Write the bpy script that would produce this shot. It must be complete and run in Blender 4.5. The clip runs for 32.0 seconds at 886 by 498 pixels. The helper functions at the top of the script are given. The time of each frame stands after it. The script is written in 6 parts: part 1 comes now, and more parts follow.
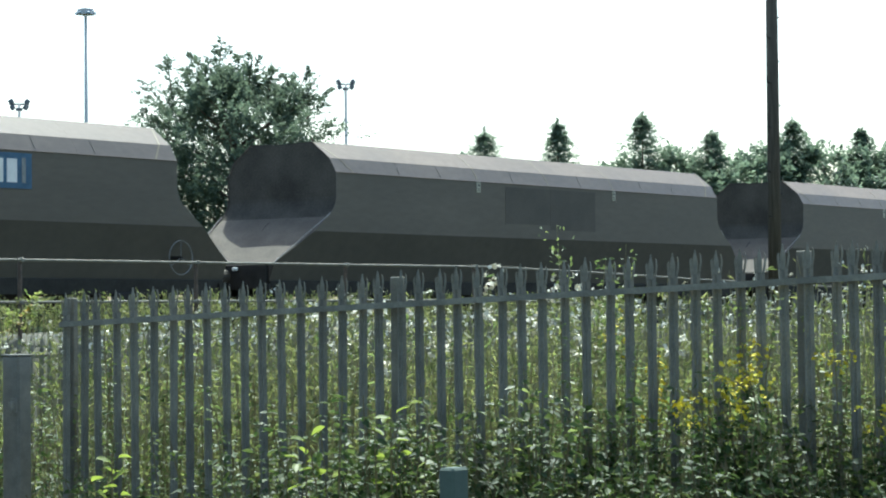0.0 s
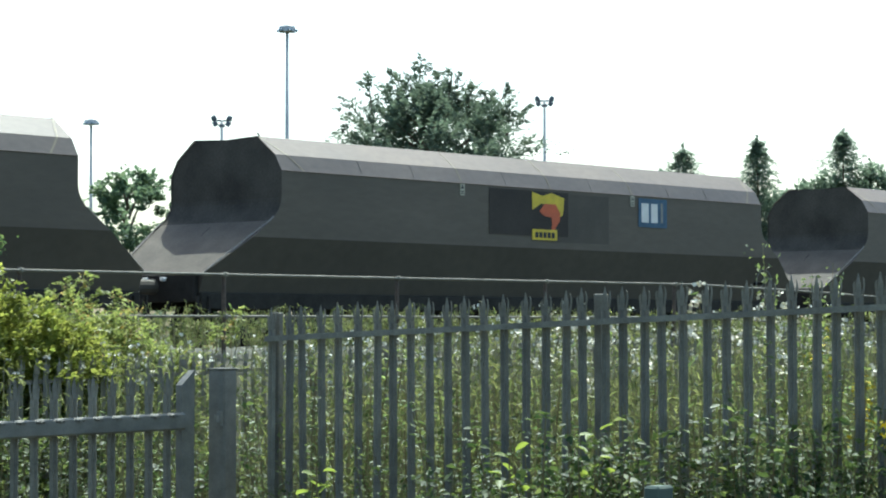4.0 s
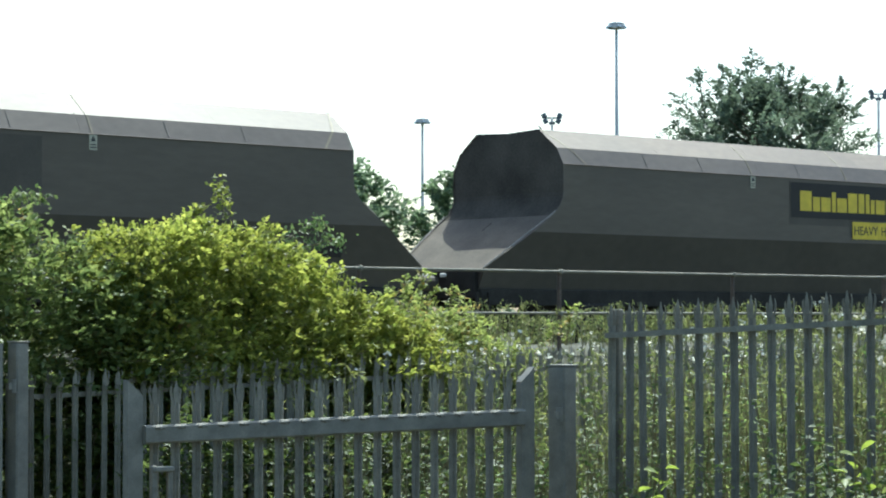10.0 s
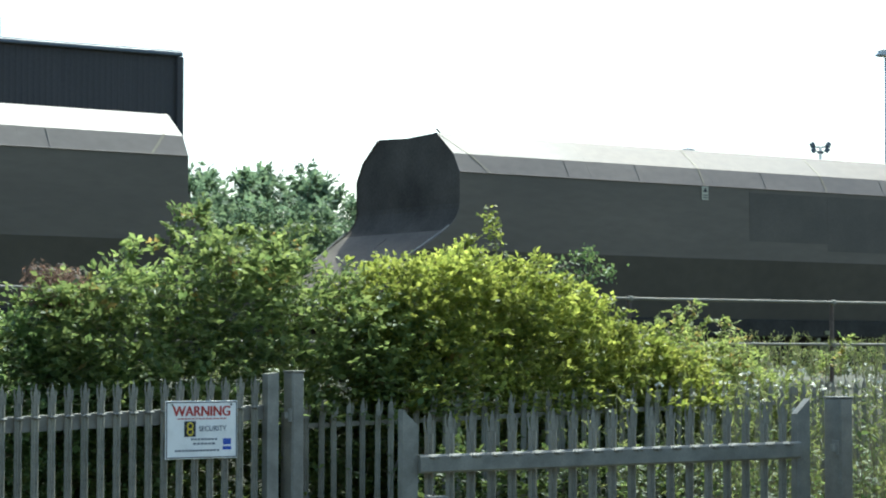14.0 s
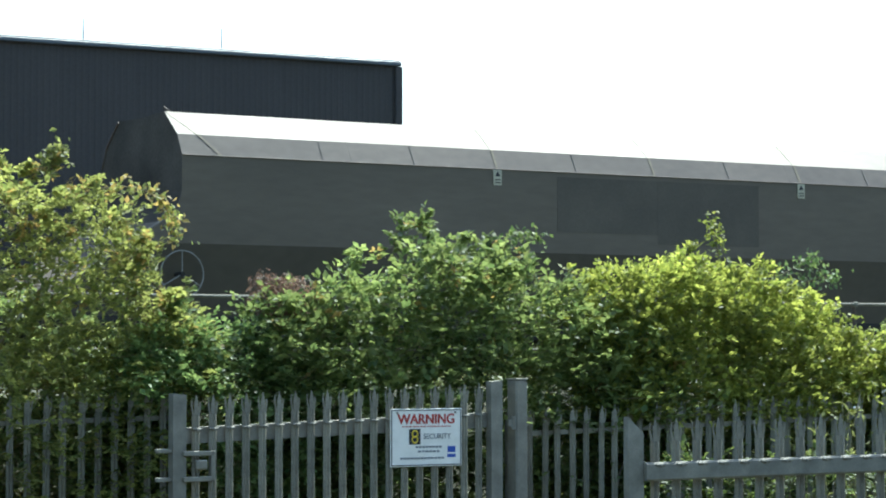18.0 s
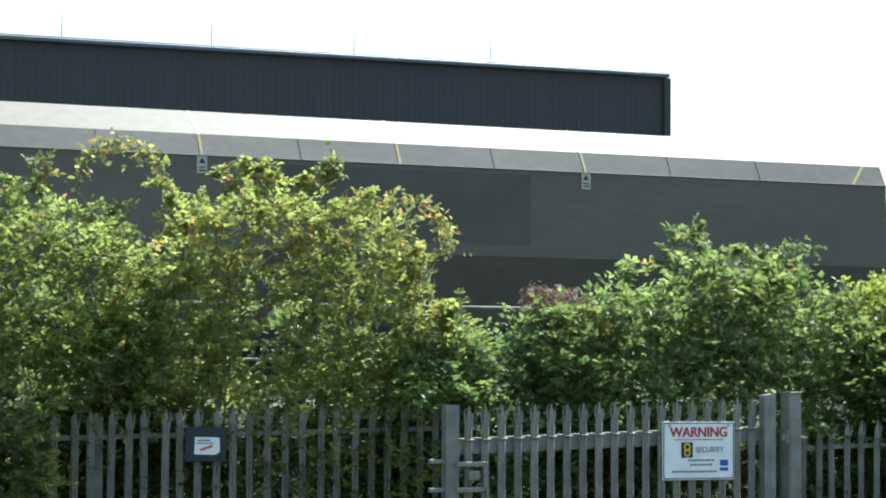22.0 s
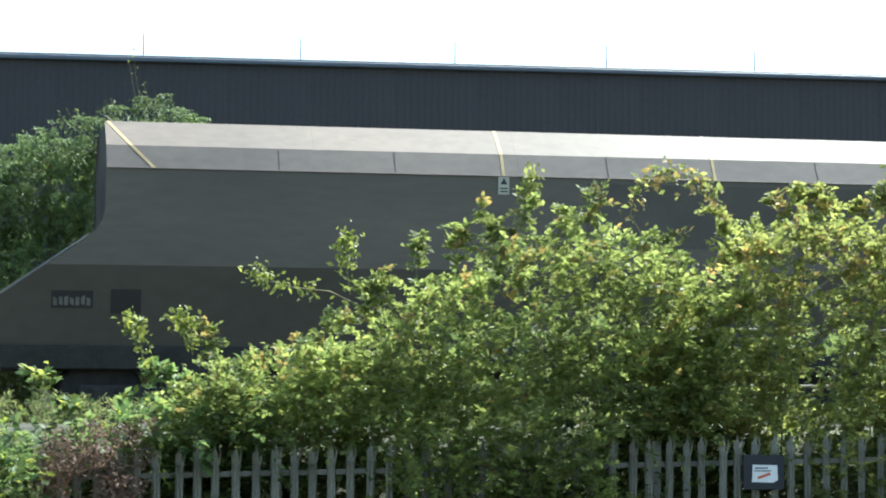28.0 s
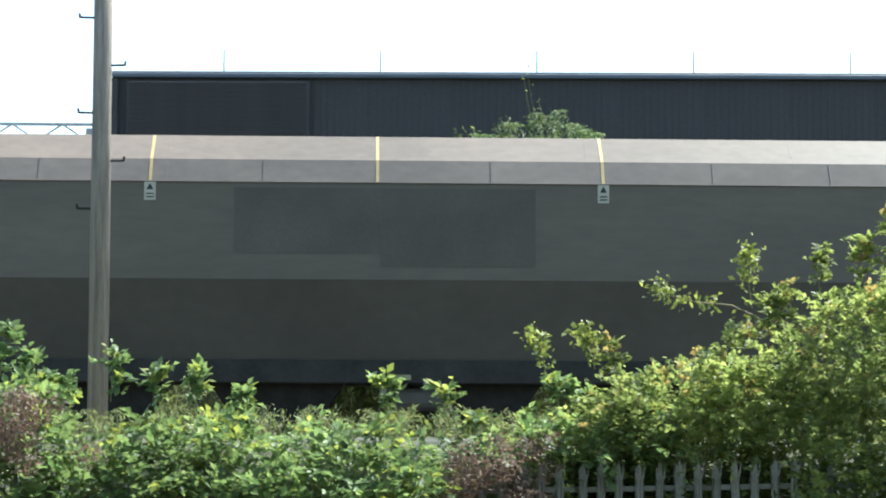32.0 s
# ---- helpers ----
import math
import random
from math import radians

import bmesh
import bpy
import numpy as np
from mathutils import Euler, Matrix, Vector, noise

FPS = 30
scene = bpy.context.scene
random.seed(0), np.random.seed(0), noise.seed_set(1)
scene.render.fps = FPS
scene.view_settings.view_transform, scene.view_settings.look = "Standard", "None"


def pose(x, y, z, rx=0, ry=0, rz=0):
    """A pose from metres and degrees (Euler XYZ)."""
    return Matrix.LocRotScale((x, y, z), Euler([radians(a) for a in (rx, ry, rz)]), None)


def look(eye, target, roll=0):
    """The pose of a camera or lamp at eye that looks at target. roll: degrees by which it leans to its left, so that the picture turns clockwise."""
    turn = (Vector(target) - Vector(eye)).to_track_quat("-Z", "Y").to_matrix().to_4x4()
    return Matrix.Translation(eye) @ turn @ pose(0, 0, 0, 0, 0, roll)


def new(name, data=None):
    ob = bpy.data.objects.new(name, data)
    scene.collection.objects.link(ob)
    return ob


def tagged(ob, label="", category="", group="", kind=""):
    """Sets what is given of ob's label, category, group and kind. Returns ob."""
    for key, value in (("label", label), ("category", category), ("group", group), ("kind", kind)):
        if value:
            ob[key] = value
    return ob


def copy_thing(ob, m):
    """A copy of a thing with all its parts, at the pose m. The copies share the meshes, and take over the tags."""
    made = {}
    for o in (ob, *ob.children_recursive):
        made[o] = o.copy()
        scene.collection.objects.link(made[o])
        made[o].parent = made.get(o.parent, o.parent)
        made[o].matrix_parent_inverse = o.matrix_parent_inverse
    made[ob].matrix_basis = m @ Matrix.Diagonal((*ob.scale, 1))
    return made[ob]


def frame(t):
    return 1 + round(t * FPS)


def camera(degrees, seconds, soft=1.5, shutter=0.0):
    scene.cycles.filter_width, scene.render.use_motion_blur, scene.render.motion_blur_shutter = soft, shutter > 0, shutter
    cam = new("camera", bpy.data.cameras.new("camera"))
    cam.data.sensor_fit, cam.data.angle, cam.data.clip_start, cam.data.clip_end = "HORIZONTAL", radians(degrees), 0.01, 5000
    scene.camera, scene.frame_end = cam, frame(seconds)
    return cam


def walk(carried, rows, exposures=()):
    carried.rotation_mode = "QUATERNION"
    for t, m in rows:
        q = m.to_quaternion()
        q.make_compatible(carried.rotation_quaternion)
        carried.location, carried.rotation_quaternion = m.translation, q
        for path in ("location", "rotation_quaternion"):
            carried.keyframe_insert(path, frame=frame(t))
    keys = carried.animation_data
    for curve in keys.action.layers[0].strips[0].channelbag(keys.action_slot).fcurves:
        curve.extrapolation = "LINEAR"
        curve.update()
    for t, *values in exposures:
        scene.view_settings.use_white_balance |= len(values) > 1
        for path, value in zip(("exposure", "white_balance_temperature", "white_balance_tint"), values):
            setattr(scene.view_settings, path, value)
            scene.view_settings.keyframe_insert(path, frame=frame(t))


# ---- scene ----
# World: x along the track, y away from the viewer, z up; the viewer's ground is z = 0, the eye is at 1.6.
EYE, ARM = 1.6, 0.53
cam = camera(20.9, 32.0, soft=2.0)


def held(yaw, pitch, roll):
    """The camera held at arm's length by somebody who turns on the spot."""
    y, p = radians(yaw), radians(pitch)
    eye = Vector((-math.sin(y) * math.cos(p) * ARM, math.cos(y) * math.cos(p) * ARM, EYE))
    ahead = Vector((-math.sin(y) * math.cos(p), math.cos(y) * math.cos(p), math.sin(p)))
    return look(eye, eye + ahead, roll)


TURN = [  # seconds, yaw, pitch, roll
    (0, -54.328, 1.575, -0.576), (0.5, -53.816, 1.668, -0.619), (1, -53.165, 1.720, -0.351), (1.5, -52.862, 1.841, -0.189),
    (2, -52.457, 1.678, -0.052), (2.5, -51.676, 1.863, -0.129), (3, -50.805, 1.804, -0.282), (3.5, -50.216, 1.886, -0.201),
    (5.5, -47.952, 2.168, 0.035), (6, -47.465, 2.187, 0.115), (6.5, -46.670, 2.151, 0.112), (7, -46.004, 2.111, 0.213), (7.5, -45.433, 2.015, 0.282),
    (8, -44.864, 1.816, 0.127), (8.5, -43.657, 1.843, 0.191), (9, -42.894, 2.015, 0.073), (9.5, -42.444, 2.043, 0.198), (10, -41.816, 1.938, -0.106),
    (10.5, -40.895, 1.891, -0.022), (11, -39.886, 2.072, -0.078), (11.5, -39.236, 2.186, -0.159), (12, -38.786, 2.381, -0.109),
    (12.5, -37.348, 2.510, -0.149), (13, -36.585, 2.535, -0.245), (13.5, -35.948, 2.606, -0.014), (14, -35.516, 2.668, 0.084),
    (14.5, -34.883, 2.653, 0.277), (16.5, -32.197, 2.664, -0.016), (17, -31.751, 2.762, 0.127), (17.5, -30.982, 2.828, -0.105),
    (18, -30.356, 2.850, -0.107), (18.5, -29.747, 2.728, -0.084), (19, -28.825, 2.793, 0.109), (19.5, -27.918, 2.847, 0.200),
    (20, -26.910, 2.713, 0.141), (20.5, -26.120, 2.746, 0.087), (21, -25.476, 2.904, 0.166), (21.5, -24.649, 2.965, 0.321),
    (22, -24.051, 3.123, 0.319), (22.5, -23.297, 3.385, 0.215), (23, -21.977, 3.339, 0.048), (23.5, -20.860, 3.453, 0.006),
    (24, -19.893, 3.373, 0.281), (24.5, -18.655, 3.290, 0.283), (26.5, -15.423, 3.470, 0.267), (27, -13.979, 3.706, 0.664),
    (27.5, -12.384, 3.857, 0.237), (28, -11.244, 3.711, 0.245), (28.5, -10.094, 3.739, 0.035), (29, -8.775, 3.862, 0.094),
    (29.5, -7.587, 3.962, 0.099), (30, -6.087, 3.933, 0.357), (30.5, -4.915, 3.925, 0.177), (31, -3.921, 3.959, 0.429), (31.5, -2.852, 3.997, 0.163),
    (32, -1.968, 4.017, 0.260),
]
EXPOSURE = [(0, 1.08, 5800, -4), (6, 0.93, 5800, -4), (9, 0.95, 5800, -4), (13, 1.12, 5800, -4), (20, 1.34, 5750, -5), (26.5, 1.56, 5800, -3), (32, 1.58, 5900, -1)]
walk(cam, [(t, held(y, p, r)) for t, y, p, r in TURN], EXPOSURE)

# ---- light ----
SUN_AZ, SUN_EL = radians(57), radians(57)   # azimuth from +y towards +x
world = bpy.data.worlds.new("sky")
scene.world = world
world.use_nodes = True
wn = world.node_tree.nodes
sky = wn.new("ShaderNodeTexSky")
sky.sky_type, sky.sun_disc = "NISHITA", False
sky.sun_elevation, sky.sun_rotation = SUN_EL, SUN_AZ
sky.air_density, sky.dust_density, sky.ozone_density = 1.0, 3.0, 1.0
wn["Background"].inputs["Strength"].default_value = 0.15
world.node_tree.links.new(sky.outputs[0], wn["Background"].inputs["Color"])
sun = new("sun", bpy.data.lights.new("sun", "SUN"))
sun.data.energy, sun.data.angle, sun.data.color = 4.1, radians(0.6), (1.0, 0.96, 0.88)
sun_dir = Vector((math.sin(SUN_AZ) * math.cos(SUN_EL), math.cos(SUN_AZ) * math.cos(SUN_EL), math.sin(SUN_EL)))
sun.matrix_world = look(sun_dir * 200, (0, 0, 0))


# ---- materials ----
def mat(name, color, rough=0.8, metal=0.0, vary=0.25, scale=6.0, fine=60.0, bump=0.15, tint=None, spec=0.5, island=0.0, stretch=(1, 1, 1)):
    """A painted, weathered or mineral surface: two scales of noise in colour and roughness, and a fine relief."""
    m = bpy.data.materials.new(name)
    m.use_nodes = True
    t, n = m.node_tree, m.node_tree.nodes
    b = n["Principled BSDF"]
    co = n.new("ShaderNodeTexCoord")
    mp = n.new("ShaderNodeMapping")
    mp.inputs["Scale"].default_value = stretch
    t.links.new(co.outputs["Object"], mp.inputs["Vector"])
    big, small = n.new("ShaderNodeTexNoise"), n.new("ShaderNodeTexNoise")
    for node, s, d in ((big, scale, 5), (small, fine, 3)):
        node.inputs["Scale"].default_value, node.inputs["Detail"].default_value = s, d
        t.links.new(mp.outputs[0], node.inputs["Vector"])
    ramp = n.new("ShaderNodeValToRGB")
    dark = tuple(c * (1 - vary) for c in color)
    light = tint or tuple(min(1, c * (1 + vary)) for c in color)
    ramp.color_ramp.elements[0].position, ramp.color_ramp.elements[1].position = 0.32, 0.7
    ramp.color_ramp.elements[0].color, ramp.color_ramp.elements[1].color = (*dark, 1), (*light, 1)
    t.links.new(big.outputs["Fac"], ramp.inputs["Fac"])
    mul = n.new("ShaderNodeMixRGB")
    mul.blend_type, mul.inputs["Fac"].default_value = "OVERLAY", min(0.6, vary * 1.2)
    t.links.new(ramp.outputs["Color"], mul.inputs["Color1"])
    t.links.new(small.outputs["Fac"], mul.inputs["Color2"])
    out = mul.outputs["Color"]
    if island:
        info = n.new("ShaderNodeObjectInfo")
        hsv = n.new("ShaderNodeHueSaturation")
        mr = n.new("ShaderNodeMapRange")
        mr.inputs["To Min"].default_value, mr.inputs["To Max"].default_value = 1 - island, 1 + island
        t.links.new(info.outputs["Random"], mr.inputs["Value"])
        t.links.new(mr.outputs[0], hsv.inputs["Value"])
        t.links.new(out, hsv.inputs["Color"])
        out = hsv.outputs["Color"]
    t.links.new(out, b.inputs["Base Color"])
    rr = n.new("ShaderNodeMapRange")
    rr.inputs["To Min"].default_value, rr.inputs["To Max"].default_value = max(0.05, rough - 0.12), min(1, rough + 0.1)
    t.links.new(big.outputs["Fac"], rr.inputs["Value"])
    t.links.new(rr.outputs[0], b.inputs["Roughness"])
    b.inputs["Metallic"].default_value = metal
    b.inputs["Specular IOR Level"].default_value = spec
    if bump:
        bp = n.new("ShaderNodeBump")
        bp.inputs["Strength"].default_value, bp.inputs["Distance"].default_value = bump, 0.01
        t.links.new(small.outputs["Fac"], bp.inputs["Height"])
        t.links.new(bp.outputs[0], b.inputs["Normal"])
    return m


def leaf_mat(name, dark, light, glow=0.45, rough=0.56):
    """Leaves: colour by leaf, light shining through from behind, a slight gloss."""
    m = bpy.data.materials.new(name)
    m.use_nodes = True
    t, n = m.node_tree, m.node_tree.nodes
    b = n["Principled BSDF"]
    geo = n.new("ShaderNodeNewGeometry")
    ramp = n.new("ShaderNodeValToRGB")
    ramp.color_ramp.elements[0].color, ramp.color_ramp.elements[1].color = (*dark, 1), (*light, 1)
    t.links.new(geo.outputs["Random Per Island"], ramp.inputs["Fac"])
    co, big = n.new("ShaderNodeTexCoord"), n.new("ShaderNodeTexNoise")
    big.inputs["Scale"].default_value = 1.6
    t.links.new(co.outputs["Object"], big.inputs["Vector"])
    hsv = n.new("ShaderNodeHueSaturation")
    mr = n.new("ShaderNodeMapRange")
    mr.inputs["From Min"].default_value, mr.inputs["From Max"].default_value = 0.3, 0.7
    mr.inputs["To Min"].default_value, mr.inputs["To Max"].default_value = 0.7, 1.3
    t.links.new(big.outputs["Fac"], mr.inputs["Value"])
    t.links.new(mr.outputs[0], hsv.inputs["Value"])
    t.links.new(ramp.outputs["Color"], hsv.inputs["Color"])
    t.links.new(hsv.outputs["Color"], b.inputs["Base Color"])
    b.inputs["Roughness"].default_value = rough
    b.inputs["Specular IOR Level"].default_value = 0.36
    tr = n.new("ShaderNodeBsdfTranslucent")
    br = n.new("ShaderNodeHueSaturation")
    br.inputs["Value"].default_value, br.inputs["Saturation"].default_value, br.inputs["Hue"].default_value = 1.85, 0.96, 0.488
    t.links.new(hsv.outputs["Color"], br.inputs["Color"])
    t.links.new(br.outputs["Color"], tr.inputs["Color"])
    mix = n.new("ShaderNodeMixShader")
    mix.inputs["Fac"].default_value = glow
    t.links.new(b.outputs[0], mix.inputs[1])
    t.links.new(tr.outputs[0], mix.inputs[2])
    t.links.new(mix.outputs[0], n["Material Output"].inputs["Surface"])
    return m


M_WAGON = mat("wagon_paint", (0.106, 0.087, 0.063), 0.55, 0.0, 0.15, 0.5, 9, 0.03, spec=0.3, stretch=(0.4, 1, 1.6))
M_WAGON_LOW = mat("darker_wagon_tone", (0.078, 0.068, 0.051), 0.75, 0.0, 0.16, 0.8, 10, 0.04, spec=0.3, stretch=(0.5, 1, 0.6))
M_BAND = mat("dusty_wagon_top", (0.124, 0.095, 0.075), 0.6, 0.0, 0.2, 0.8, 10, 0.04, spec=0.32, stretch=(0.6, 1, 1))
M_BANDLOW = mat("dusty_wagon_shoulder", (0.122, 0.099, 0.080), 0.55, 0.0, 0.2, 0.8, 10, 0.05, spec=0.4, stretch=(0.6, 1, 1))
M_PATCH = mat("fresh_dark_paint", (0.084, 0.072, 0.055), 0.65, 0.0, 0.15, 1.5, 30, 0.03, spec=0.25)
M_ENDWALL = mat("dark_wagon_end", (0.080, 0.070, 0.056), 0.85, 0.0, 0.3, 1.5, 25, 0.05, spec=0.08)
M_DARKPATCH = mat("dark_overpaint", (0.056, 0.048, 0.040), 0.7, 0.0, 0.15, 1.5, 30, 0.03, spec=0.12)
M_NOTICE = mat("dusty_cream_plate", (0.40, 0.37, 0.27), 0.6, 0, 0.12, 8, 60, 0.01)
M_NOTICE_DULL = mat("worn_pale_print", (0.13, 0.12, 0.10), 0.7, 0, 0.3, 10, 60, 0.0)
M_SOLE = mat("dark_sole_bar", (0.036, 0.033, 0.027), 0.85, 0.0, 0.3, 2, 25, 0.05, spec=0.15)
M_SEAM = mat("grimy_panel_seam", (0.110, 0.094, 0.077), 0.6, 0.0, 0.2, 2.0, 25, 0.03)
M_PANEL = mat("dark_lettering_panel", (0.040, 0.037, 0.033), 0.65, 0.0, 0.15, 1.5, 30, 0.03, spec=0.15)
M_PLATE = mat("worn_slope_plate", (0.108, 0.09, 0.07), 0.78, 0.0, 0.25, 2.0, 25, 0.05, spec=0.25)
M_STEEL_DARK = mat("dark_running_gear", (0.028, 0.025, 0.021), 0.8, 0.0, 0.3, 6, 40, 0.1, spec=0.2)
M_RUST = mat("rusty_rail_steel", (0.10, 0.07, 0.05), 0.75, 0.2, 0.3, 8, 50, 0.1)
M_YELLOW = mat("yellow_stripe", (0.36, 0.265, 0.105), 0.6, 0, 0.18, 6, 40, 0.02)
M_YELLOW_DULL = mat("dull_stripe", (0.17, 0.140, 0.090), 0.65, 0, 0.25, 6, 40, 0.02)
# Slope edges: paler than the plate, the sunlight on them is in the colour.
M_EDGE = mat("sunlit_edge_tone", (0.24, 0.22, 0.19), 0.6, 0.0, 0.2, 6, 40, 0.02)
M_WHEEL = mat("dull_grey_paint", (0.17, 0.165, 0.15), 0.7, 0, 0.2, 6, 40, 0.02)
M_LOGO_Y = mat("yellow_lettering", (0.62, 0.46, 0.03), 0.6, 0, 0.12, 6, 40, 0.02)
M_LOGO_R = mat("orange_red_emblem", (0.50, 0.10, 0.03), 0.6, 0, 0.12, 6, 40, 0.02)
M_LOGO_B = mat("blue_plate", (0.055, 0.11, 0.17), 0.6, 0, 0.2, 6, 40, 0.02, spec=0.3)
M_WHITE = mat("white_sign_face", (0.72, 0.69, 0.63), 0.5, 0, 0.08, 8, 60, 0.01)
M_BLACK = mat("black_print", (0.012, 0.012, 0.014), 0.6, 0, 0.1, 8, 60, 0.0)
M_RED = mat("red_print", (0.36, 0.03, 0.02), 0.6, 0, 0.08, 8, 60, 0.0)
M_BLUE = mat("blue_print", (0.02, 0.06, 0.32), 0.6, 0, 0.08, 8, 60, 0.0)
M_GREYPRINT = mat("grey_print", (0.12, 0.13, 0.15), 0.6, 0, 0.08, 8, 60, 0.0)
# Colour of lit grass glimpsed through the underframe.
M_LITGAP = mat("lit_gap_tone", (0.20, 0.19, 0.09), 0.6, 0, 0.2, 10, 60, 0.0)
M_GRAFFITI = mat("faded_grey_paint", (0.22, 0.22, 0.20), 0.7, 0, 0.3, 10, 60, 0.0)
M_GALV = mat("galvanised_steel", (0.165, 0.155, 0.125), 0.6, 0.0, 0.24, 9, 90, 0.05, island=0.12, spec=0.45)
M_GALV_OLD = mat("weathered_galvanised_steel", (0.180, 0.166, 0.127), 0.75, 0.0, 0.3, 5, 70, 0.08, spec=0.4, island=0.15)
M_CLAD = mat("dark_blue_grey_cladding", (0.052, 0.0475, 0.0445), 0.75, 0.0, 0.16, 0.5, 20, 0.02, spec=0.3)
M_CLAD_TRIM = mat("cladding_trim", (0.085, 0.098, 0.115), 0.5, 0.1, 0.12, 2, 20, 0.02)
M_LOUVRE = mat("louvre_steel", (0.056, 0.052, 0.050), 0.7, 0.0, 0.15, 3, 30, 0.02, spec=0.3)
M_WOODPOLE = mat("weathered_pole_wood", (0.235, 0.20, 0.16), 0.85, 0, 0.35, 3, 30, 0.4, stretch=(8, 8, 0.5))
M_DARKPOLE = mat("dark_pole_wood", (0.085, 0.072, 0.052), 0.9, 0, 0.35, 3, 30, 0.4, spec=0.2, stretch=(8, 8, 0.5))
M_CONCRETE = mat("pale_concrete", (0.26, 0.245, 0.22), 0.85, 0, 0.2, 5, 50, 0.2)
M_GROUND = mat("bank_soil_and_grass", (0.055, 0.060, 0.028), 0.95, 0, 0.5, 0.8, 14, 0.5, tint=(0.07, 0.066, 0.036))
M_BALLAST = mat("track_ballast", (0.19, 0.17, 0.15), 0.95, 0, 0.35, 3, 30, 0.6)
M_TRUNK = mat("bark", (0.12, 0.095, 0.065), 0.9, 0, 0.35, 6, 40, 0.4, stretch=(4, 4, 1))
M_STEM = mat("bramble_stem", (0.16, 0.13, 0.06), 0.8, 0, 0.3, 10, 50, 0.2)
M_TWIG = mat("bare_twig", (0.26, 0.23, 0.19), 0.85, 0, 0.3, 10, 50, 0.2)
M_DRYSTEM = mat("dry_weed_stem", (0.28, 0.24, 0.12), 0.85, 0, 0.3, 10, 50, 0.1)
M_FLUFF = mat("white_seed_fluff", (0.74, 0.70, 0.56), 0.9, 0, 0.1, 20, 90, 0.2)
M_RAGWORT = mat("ragwort_yellow", (0.66, 0.54, 0.03), 0.8, 0, 0.15, 20, 90, 0.1)
# Grey raised in albedo so that far masts look pale with haze.
M_LAMPGREY = mat("hazed_mast_grey", (0.50, 0.49, 0.46), 0.75, 0.0, 0.15, 2, 30, 0.02, spec=0.2)
M_LAMPGLASS = mat("floodlight_glass", (0.30, 0.36, 0.40), 0.2, 0.0, 0.1, 4, 30, 0.0)
M_FLOOD = mat("floodlight_housing", (0.14, 0.15, 0.155), 0.5, 0.3, 0.15, 4, 30, 0.02)
M_CRAFT = mat("dull_green_plastic", (0.07, 0.095, 0.075), 0.9, 0, 0.15, 5, 50, 0.05)
L_BRAMBLE = leaf_mat("bramble_leaf", (0.055, 0.100, 0.030), (0.150, 0.205, 0.062), 0.45, 0.48)
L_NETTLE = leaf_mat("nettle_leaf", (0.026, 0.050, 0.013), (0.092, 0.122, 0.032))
L_LIME = leaf_mat("sunny_lime_leaf", (0.092, 0.126, 0.019), (0.240, 0.265, 0.048), 0.52, 0.48)
L_FRESH = leaf_mat("fresh_dock_leaf", (0.09, 0.14, 0.018), (0.17, 0.22, 0.03), 0.5, 0.5)
L_SHRUB = leaf_mat("green_shrub_leaf", (0.080, 0.117, 0.030), (0.215, 0.247, 0.063), 0.54, 0.5)
# Dock leaves darkened in colour for the shade low at the fence.
L_DOCK = leaf_mat("shade_toned_dock_leaf", (0.022, 0.045, 0.011), (0.072, 0.106, 0.026), 0.34, 0.6)
L_ASH = leaf_mat("shrub_leaf", (0.090, 0.117, 0.029), (0.232, 0.250, 0.064), 0.56, 0.5)
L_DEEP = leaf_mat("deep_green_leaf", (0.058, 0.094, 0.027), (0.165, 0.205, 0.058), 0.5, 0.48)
L_AUTUMN = leaf_mat("yellowing_leaf", (0.17, 0.145, 0.035), (0.30, 0.225, 0.060), 0.45)
L_BROWN = leaf_mat("withered_leaf", (0.085, 0.056, 0.036), (0.165, 0.105, 0.068), 0.3)
L_IVY = leaf_mat("ivy_leaf", (0.062, 0.105, 0.032), (0.16, 0.21, 0.060), 0.4)
L_TREE = leaf_mat("tree_leaf", (0.075, 0.12, 0.07), (0.13, 0.18, 0.09), 0.45)
L_MAPLE = leaf_mat("maple_leaf", (0.060, 0.088, 0.060), (0.112, 0.146, 0.092), 0.42, 0.7)
# Greyed and lightened green: distance haze is mixed into the leaf colour.
L_CONIFER = leaf_mat("hazed_distant_leaf", (0.082, 0.120, 0.082), (0.135, 0.18, 0.115), 0.5)
L_GRASS = leaf_mat("tall_grass_blade", (0.056, 0.080, 0.022), (0.155, 0.172, 0.056), 0.48)


